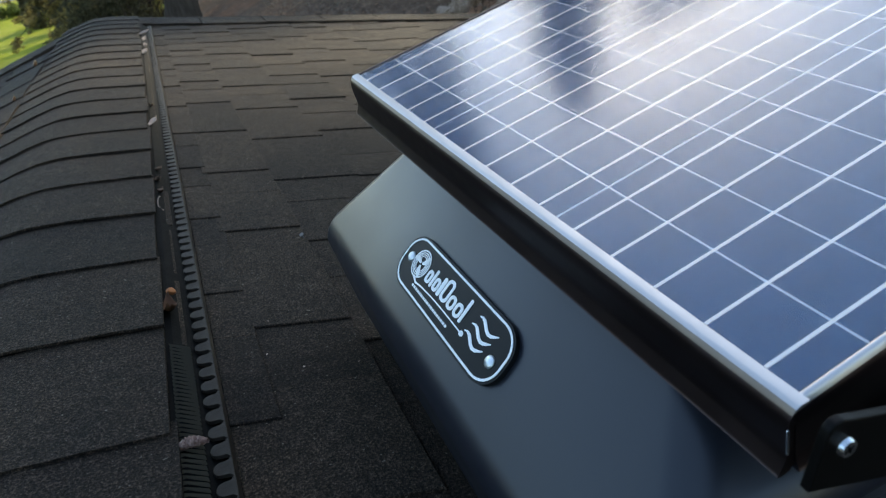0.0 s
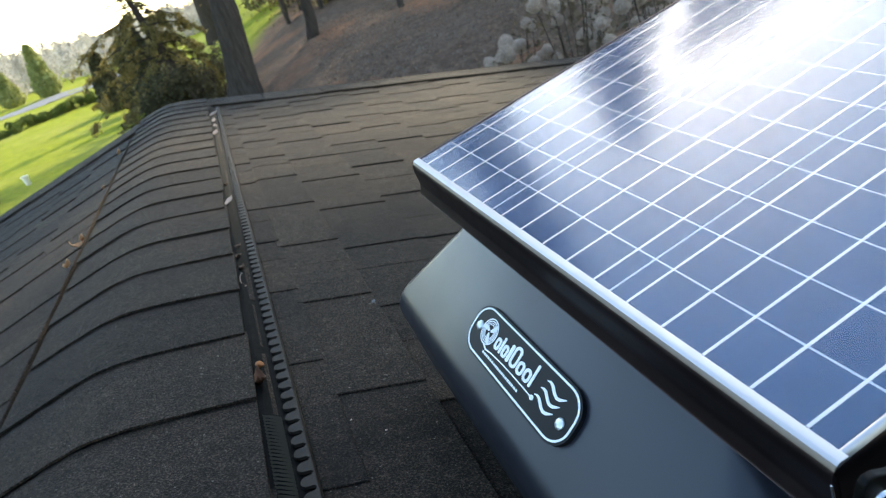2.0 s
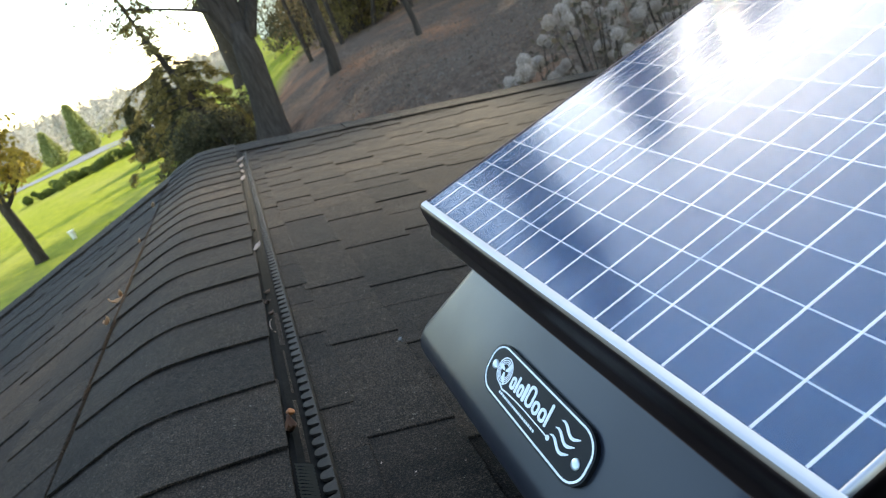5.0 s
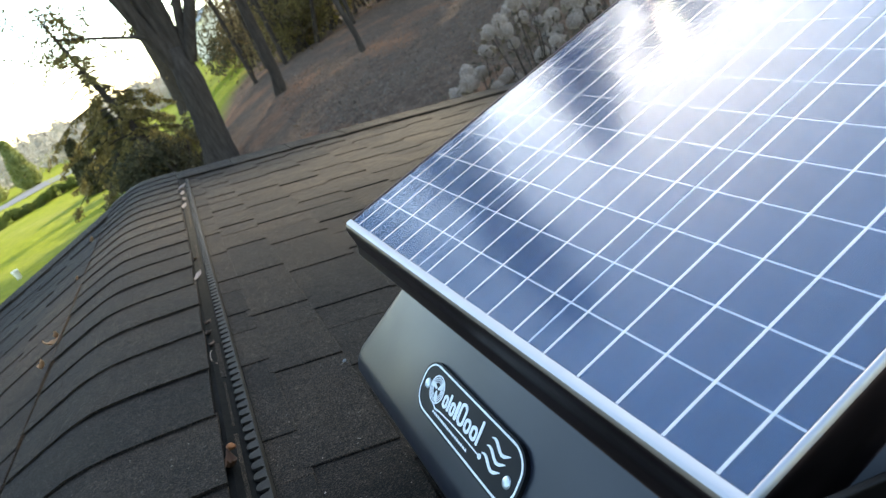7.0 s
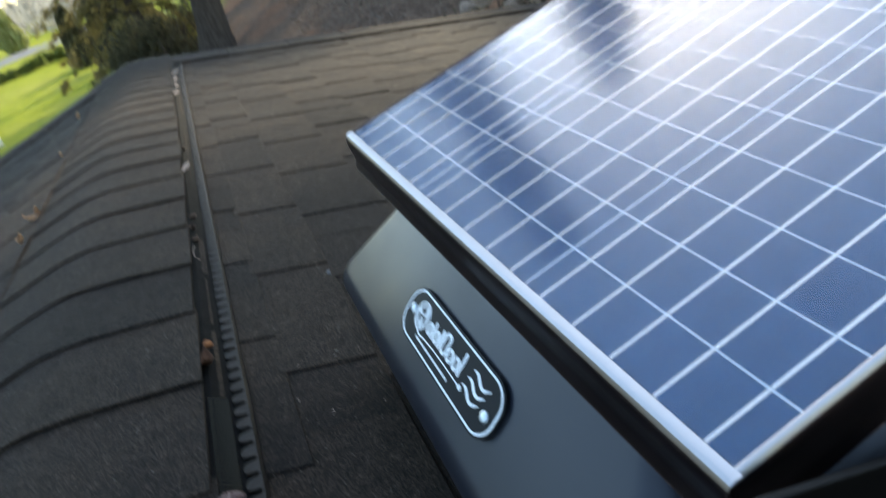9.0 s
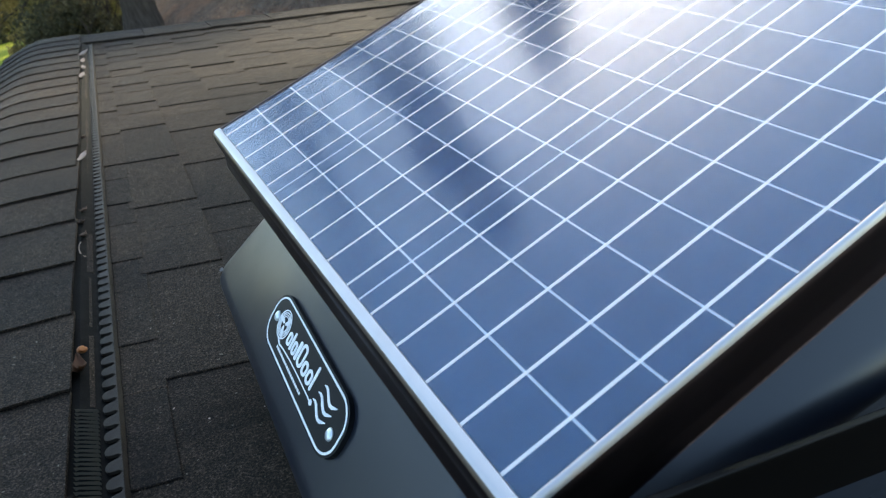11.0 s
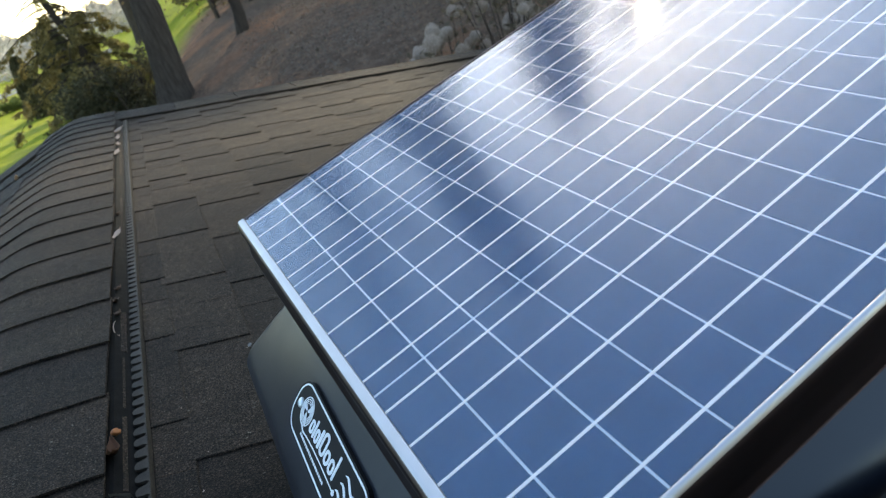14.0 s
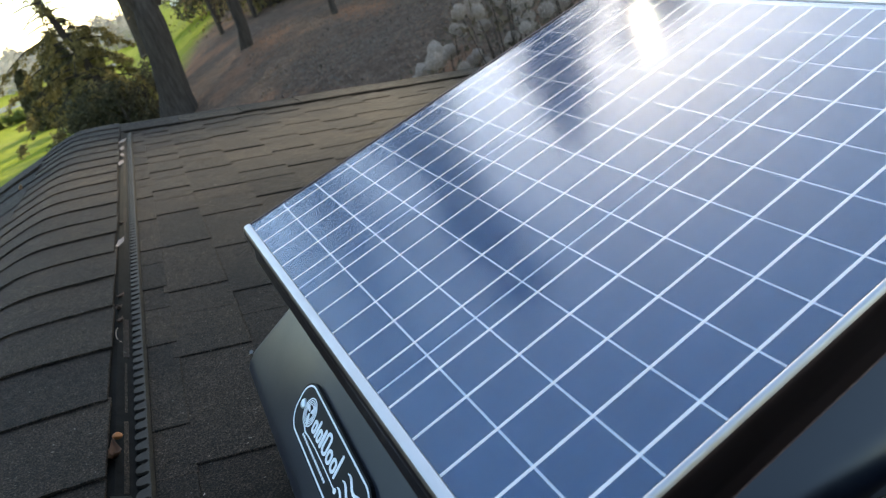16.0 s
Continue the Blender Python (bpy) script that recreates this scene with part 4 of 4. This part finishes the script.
def build_litter():
    rng = random.Random(41)
    cs = []
    while len(cs) < 17000:
        az, d = rng.uniform(-3, 36), 5.5 + 22 * rng.random() ** 1.6
        q = at(az, d, 0.02)
        if noise.noise((q.x * 0.5, q.y * 0.5, 5)) + rng.uniform(-0.3, 0.6) > 0:
            cs.append(q + Vector((0, 0, rng.uniform(0, 0.015))))
    v, f = leaves(cs, 0.028, rng, 0.95, 1.3)
    tagged(mesh_of("fallen_leaves", v, f, M_LITTER), "brown fallen leaves covering the hillside", "leaves", kind="stuff")
    # low brown stalks of the ground cover
    cs = []
    for _ in range(9000):
        az, d = rng.uniform(7, 36), rng.uniform(6.5, 16)
        cs.append(at(az, d, rng.uniform(0.0, 0.05)))
    v, f = leaves(cs, 0.026, rng, 0.3, 2.0)
    tagged(mesh_of("ground_cover", v, f, leaf_material("withered_plants", (0.13, 0.10, 0.076), (0.24, 0.185, 0.14), 0.8, 0.4)), "withered grey-brown ground cover plants", "ground cover", kind="stuff")


def build_woods():
    rng = random.Random(51)
    cs, verts, faces = [], [], []
    for _ in range(150):
        az, d = rng.uniform(6.2, 48), rng.uniform(20, 38)
        b = at(az, d)
        h = rng.uniform(2.0, 7.0)
        tip = b + Vector((rng.gauss(0, 0.5), 0, h))
        tube(verts, faces, [b, b.lerp(tip, 0.5) + Vector((rng.gauss(0, 0.2), 0, 0)), tip], [0.07, 0.05, 0.015], 4)
        for _ in range(700):
            cs.append(b.lerp(tip, rng.random() ** 0.7) + Vector((rng.gauss(0, 0.8), rng.gauss(0, 0.8), rng.gauss(0, 0.5))))
    v, f = leaves(cs, 0.06, rng)
    tagged(mesh_of("undergrowth", v, f, leaf_material("woodland_leaves", (0.07, 0.055, 0.026), (0.22, 0.15, 0.07), 0.7, 0.4)), "dark tangled undergrowth at the wood's edge", "undergrowth", kind="stuff")
    tagged(mesh_of("saplings", verts, faces, M_BARK), "thin bare saplings in the undergrowth", "saplings", kind="stuff")
    # far rows of trees along the horizon, haze mixed into their pale leaf colour
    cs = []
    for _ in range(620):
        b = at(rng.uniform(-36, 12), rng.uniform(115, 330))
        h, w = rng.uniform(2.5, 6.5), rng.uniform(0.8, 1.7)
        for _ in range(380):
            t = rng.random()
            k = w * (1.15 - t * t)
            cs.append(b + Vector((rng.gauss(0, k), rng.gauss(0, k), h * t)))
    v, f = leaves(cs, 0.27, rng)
    tagged(mesh_of("far_trees", v, f, M_FAR), "pale grey-brown trees along the horizon, haze put in their colour", "trees", kind="stuff")


def build_road():
    verts, faces = [], []
    n = 40
    for i in range(n + 1):
        az = -32 + 30 * i / n
        for d in (84, 92):
            q = at(az, d + 0.5 * (az + 12), 0.06)
            verts.append(q)
    for i in range(n):
        faces.append((2 * i, 2 * i + 2, 2 * i + 3, 2 * i + 1))
    tagged(mesh_of("road", verts, faces, M_ROAD, shade=True), "grey road beyond the lawn", "road", kind="structure")


def build_far_house():
    base = at(5.6, 72, -0.3)
    root = thing("house", "small white house partly hidden by tree limbs", "house", Matrix.Translation(base) @ pose(0, 0, 0, 0, 0, 12))
    white = Mat("white_siding", (0.9, 0.82, 0.72), 0.7).m
    bm = bmesh.new()
    extrude_profile(bm, [(-0.8, 0), (0.8, 0), (0.8, 3.9), (0, 4.6), (-0.8, 3.9)], 0, 7, "y")
    part("wall", bm, white, root)
    bm = bmesh.new()
    extrude_profile(bm, [(-1.0, 3.75), (0, 4.65), (1.0, 3.75), (1.0, 3.95), (0, 4.85), (-1.0, 3.95)], -0.3, 7.3, "y")
    part("roof", bm, Mat("pale_grey_roof", (0.42, 0.42, 0.43), 0.7).m, root)
    bm = box(bmesh.new(), -0.3, 0.3, -0.04, 0.02, 0.9, 2.0)
    part("window", bm, M_PLATE, root)
    base = at(-16.1, 31, 0)
    bm = bmesh.new()
    bmesh.ops.create_cone(bm, cap_ends=True, segments=16, radius1=0.09, radius2=0.13, depth=0.34, matrix=Matrix.Translation((0, 0, 0.17)))
    bmesh.ops.create_cone(bm, cap_ends=True, segments=16, radius1=0.145, radius2=0.145, depth=0.04, matrix=Matrix.Translation((0, 0, 0.35)))
    tagged(link("planter", bm, white, None, "", Matrix.Translation(base)), "white planter standing on the lawn", "planter")


build_big_tree()
build_plain_tree(7.7, 15.0, 9.0, 0.11, 0.10, "slender bare tree with grey bark on the slope", 61, None, top=3, first=0.5)
build_plain_tree(15.0, 14.0, 8.0, 0.055, 0.02, "thin bare tree with grey bark on the slope", 62, None, top=3, first=0.5)
build_plain_tree(27.2, 19.0, 13.5, 0.24, 0.0, "tall tree of fine twigs and withered leaves, placed toward the sun", 64, M_OLIVE, 0.11, 5, 4, 0.3, 4, 0.13)
build_plain_tree(-18.8, 29.0, 5.4, 0.22, -0.03, "small lawn tree with orange autumn leaves", 63, M_ORANGE, 0.14, 4, 3, 0.42)
build_plain_tree(25.5, 20.0, 15.5, 0.3, 0.0, "tall bare tree full of fine twigs", 68, M_OLIVE, 0.13, 3, 4, 0.32, 4, 0.16)
build_plain_tree(10.8, 23.0, 26.0, 0.4, 0.0, "tall bare tree with a straight trunk", 65, M_OLIVE, 0.12, 3, 4, 0.35, 4, 0.17)
build_plain_tree(13.4, 27.0, 29.0, 0.35, 0.0, "tall bare tree full of fine twigs", 66, M_OLIVE, 0.13, 2, 4, 0.5, 4, 0.13)
build_plain_tree(9.5, 34.0, 20.0, 0.4, 0.02, "tall bare tree at the wood's edge", 67, None, top=3, first=0.4)
# two trees added behind the big trunk, to throw shadow streaks over the lawn
build_plain_tree(0.6, 44.0, 12.0, 0.45, 0.0, "bare tree added beyond the lawn to cast shadow streaks", 94, M_OLIVE, 0.12, 2, 3, 0.3, 3, 0.3)
build_plain_tree(1.5, 54.0, 14.0, 0.45, 0.0, "bare tree added beyond the lawn to cast shadow streaks", 95, M_OLIVE, 0.12, 2, 3, 0.3, 3, 0.3)
# added trees across the sun's bearing: they dim sun and glare on roof and panel
sun_filter_tree = build_plain_tree(36.0, 31.0, 18.6, 0.26, 0.0, "tall tree of fine twigs and withered leaves, placed toward the sun", 69, M_OLIVE, 0.13, 4, 4, 0.22, 4, 0.42)
sun_filter_tree["group"] = "tall trees of the wood"
for k, (az, d, size) in enumerate(((29.0, 34.0, 1.05), (41.0, 33.0, 0.98), (46.0, 30.0, 0.8), (51.0, 33.0, 0.8), (57.0, 30.0, 0.7), (63.0, 32.0, 0.65), (38.5, 40.0, 1.2), (33.5, 43.0, 1.32), (25.0, 42.0, 1.2))):
    sun_filter_tree.scale = (size, size, size)
    copy_thing(sun_filter_tree, Matrix.Translation(at(az, d, -0.1)) @ Matrix.Rotation(1.3 * k + 0.6, 4, "Z"))
sun_filter_tree.scale = (1, 1, 1)
# two more added shadow casters for the lawn, set among the woods
build_plain_tree(9.0, 47.0, 19.0, 0.42, 0.0, "tall tree with withered leaves added beyond the lawn to shade it", 96, M_OLIVE, 0.16, 3, 3, 0.4, 4, 0.7)
build_plain_tree(11.5, 58.0, 20.0, 0.42, 0.0, "tall tree with withered leaves added beyond the lawn to shade it", 97, M_OLIVE, 0.16, 3, 3, 0.4, 4, 0.7)
# low evergreens added behind the conifer; their shadows streak the lawn
for az, d, w, h, seed in ((-5.4, 54.0, 2.0, 4.0, 91), (-3.6, 47.0, 2.0, 3.8, 92)):
    build_cone_tree(az, d, w, h, M_OLIVE, seed, "slim olive evergreen at the lawn's edge, set to shade the lawn", "evergreens at the lawn's edge")
for az, d, w, h, seed in ((-6.0, 41.0, 2.2, 3.9, 191), (-5.0, 34.0, 1.9, 3.8, 192), (-8.0, 49.0, 2.4, 3.8, 193)):
    build_cone_tree(az, d, w, h, M_DARK, seed, "slim dark evergreen added behind the conifer to shade the lawn", "evergreens at the lawn's edge")
build_conifer()
for az, d, w in ((-16.0, 60.0, 2.4), (-14.2, 61.0, 2.2), (-12.5, 61.5, 2.2), (-10.8, 62.5, 2.3), (-9.1, 63.0, 2.2), (-7.6, 64.0, 2.0)):
    build_shrub(az, d, w, 0.8, "low dark green hedge bush across the lawn", M_HEDGE, int(200 + az), 700, 0.13, 0.5, "hedge across the lawn")
for az, d, w, h, n, mat, seed in ((-13.2, 18.5, 0.9, 0.7, 1000, M_DARK, 84), (-11.6, 17.2, 0.9, 0.95, 1100, M_DARK, 85), (-10.2, 16.0, 0.8, 0.9, 900, M_DARK, 83), (-8.8, 14.6, 0.7, 0.9, 1000, M_DARK, 81), (-7.4, 13.2, 0.6, 0.8, 1100, M_DARK, 82), (-6.2, 15.0, 0.8, 1.3, 1300, M_DARK, 71), (-4.0, 14.5, 0.9, 1.5, 1500, M_DARK, 72), (-1.6, 14.8, 0.8, 1.3, 1300, M_DARK, 73), (-2.6, 18.5, 1.0, 1.7, 1200, M_OLIVE, 74)):
    build_shrub(az, d, w, h, "dark green shrub at the foot of the trees", mat, seed, n, 0.07, 1.0, "dark shrubs by the lawn")
for az, d, w, h, mat, seed in ((-11.7, 96.0, 3.4, 6.2, M_LIME, 75), (-14.1, 99.0, 3.2, 4.4, M_LIME, 76), (-16.2, 104.0, 4.6, 4.2, M_ORANGE, 175)):
    build_cone_tree(az, d, w, h, mat, seed)
# unseen row added at the left, so frame and housing reflect something dark
evergreen = build_cone_tree(-48.0, 15.0, 3.8, 7.5, M_DARK, 301, "tall dark evergreen added out of view to darken reflections", "dark evergreens round the garden")
for k, az in enumerate((-31, -39, -60, -72, -84, -96, -108, -120, -132, -144)):
    copy_thing(evergreen, Matrix.Translation(at(az, 14.5 + (k % 3) * 0.8, -0.1)) @ Matrix.Rotation(0.9 * k, 4, "Z"))
# trees added behind the camera, out of view, only to be reflected
maple = build_plain_tree(-156.0, 15.0, 8.5, 0.2, 0.0, "broad tree with orange autumn leaves, added unseen behind the camera", 302, M_ORANGE, 0.17, 5, 3, 0.2, 4, 1.0)
maple["group"] = "autumn trees behind the roof"
for k, az in enumerate((-172, -188, -204)):
    copy_thing(maple, Matrix.Translation(at(az, 15.5, -0.1)) @ Matrix.Rotation(1.7 * k + 0.8, 4, "Z"))
build_shrub(6.2, 36.0, 2.2, 1.9, "rounded dark evergreen shrub before the white house", M_DARK, 77, 900, 0.16)
build_shrub(14.5, 26.0, 1.1, 2.4, "shrub with yellow autumn leaves", M_ORANGE, 78, 500, 0.12)
build_shrub(11.0, 22.0, 1.2, 2.0, "olive green shrub on the slope", M_NEEDLE, 79, 800, 0.12)
build_hydrangea()
build_litter()
build_woods()
build_road()
build_far_house()


# ---- field shingles ----
def shingle_mesh(name, length, width):
    """One tab: x down the slope, y along the course; the near end is cut at a slant and stands proud."""
    bm = bmesh.new()
    bv = 0.0012
    x0, x1, y0, y1, zt = 0.0, length, 0.0, width, 0.0048
    ys = y0 - 0.17 * length
    lo = [(x0, y0, -0.004), (x1, ys, -0.004), (x1, y1, -0.004), (x0, y1, -0.004)]
    hi0 = [(x0, y0, zt - bv), (x1, ys, zt - bv), (x1, y1, zt - bv), (x0, y1, zt - bv)]
    hi = [(x0 + bv, y0 + bv, zt), (x1 - bv, ys + bv, zt), (x1 - bv, y1 - bv, zt), (x0 + bv, y1 - bv, zt)]
    rings = [[bm.verts.new(p) for p in r] for r in (lo, hi0, hi)]
    for a, b in zip(rings, rings[1:]):
        for i in range(4):
            bm.faces.new((a[i], a[(i + 1) % 4], b[(i + 1) % 4], b[i]))
    bm.faces.new(rings[-1])
    me = bpy.data.meshes.new(name)
    bm.to_mesh(me)
    bm.free()
    me.materials.append(M_SHINGLE)
    return me


def build_shingles():
    slope = math.atan(TP)
    expo = 0.142
    widths = (0.10, 0.13, 0.16, 0.19)
    meshes = {w: shingle_mesh("shingle", (expo + 0.010) / math.cos(slope), w + 0.003) for w in widths}
    short = {w: shingle_mesh("shingle", 0.046, w + 0.003) for w in widths}
    second = {w: shingle_mesh("shingle", 0.116, w + 0.003) for w in widths}
    for side, roof in ((1, ROOFS[0]), (-1, ROOFS[1])):
        rest_v, rest_f = [], []
        for c in range(21):
            xs = ((0.2165, 0.2520)[c] if c < 2 else 0.3570 + (c - 2) * expo) if side > 0 else 0.194 + c * expo
            rng = random.Random(7 * c + (0 if side > 0 else 1000))
            y = Y_NEAR + rng.uniform(0, 0.2)
            pattern = None
            if side > 0 and c < 3:
                start, pattern = ((0.104, (0.15, 0.10)), (0.049, (0.162, 0.118)), (0.52, (0.158, 0.115)))[c]
                y = start - sum(pattern) * 16
            high = True
            while y < Y_STRIP - 0.02:
                w = pattern[0 if high else 1] + rng.uniform(-0.004, 0.004) if pattern else rng.choice(widths)
                if y + w > Y_STRIP - 0.02:
                    w = max(0.03, Y_STRIP - 0.015 - y)
                lift = 0.0022 if high else 0.0008
                m = Matrix.Translation((side * xs, y, RZ - xs * TP + lift))
                rot = Matrix.Rotation(side * (slope - 0.026), 4, "Y") @ Matrix.Rotation(-0.012 + rng.uniform(-0.005, 0.005), 4, "X")
                m = m @ rot
                if side < 0:
                    m = m @ Matrix.Diagonal((-1, 1, 1, 1))
                use = short if side > 0 and c == 0 else second if side > 0 and c == 1 else meshes
                key = min(widths, key=lambda q: abs(q - w))
                m = m @ Matrix.Diagonal((1, w / key, 1, 1)) @ Matrix.Rotation(rng.uniform(-0.006, 0.006), 4, "Z")
                if c < 8 and -0.75 < y and not (side < 0 and y < -0.2):
                    ob = new("shingle", use[key])
                    ob.parent = roof
                    ob.matrix_world = m
                else:
                    base = len(rest_v)
                    rest_v += [m @ v.co for v in use[key].vertices]
                    rest_f += [tuple(base + i for i in p.vertices) for p in use[key].polygons]
                y += w + 0.001
                high = not high
        ob = mesh_of("shingle_field", rest_v, rest_f, M_SHINGLE_FIELD, roof)
        ob["kind"] = "stuff"
        # strip of raised shingles along the gable edge
        for c in range(11):
            rng = random.Random(c + 50)
            a = 0.15 + c * 0.28
            bm = bmesh.new()
            pts = [(side * a, -a * TP + 0.016), (side * (a + 0.277), -(a + 0.277) * TP + 0.016), (side * (a + 0.277), -(a + 0.277) * TP), (side * a, -a * TP)]
            extrude_profile(bm, [(p, q + RZ + rng.uniform(-0.001, 0.002)) for p, q in pts], Y_STRIP + rng.uniform(-0.012, 0.012), Y_RAKE + 0.01, "y")
            link("edge_shingle", bm, M_SHINGLE, roof)


build_shingles()
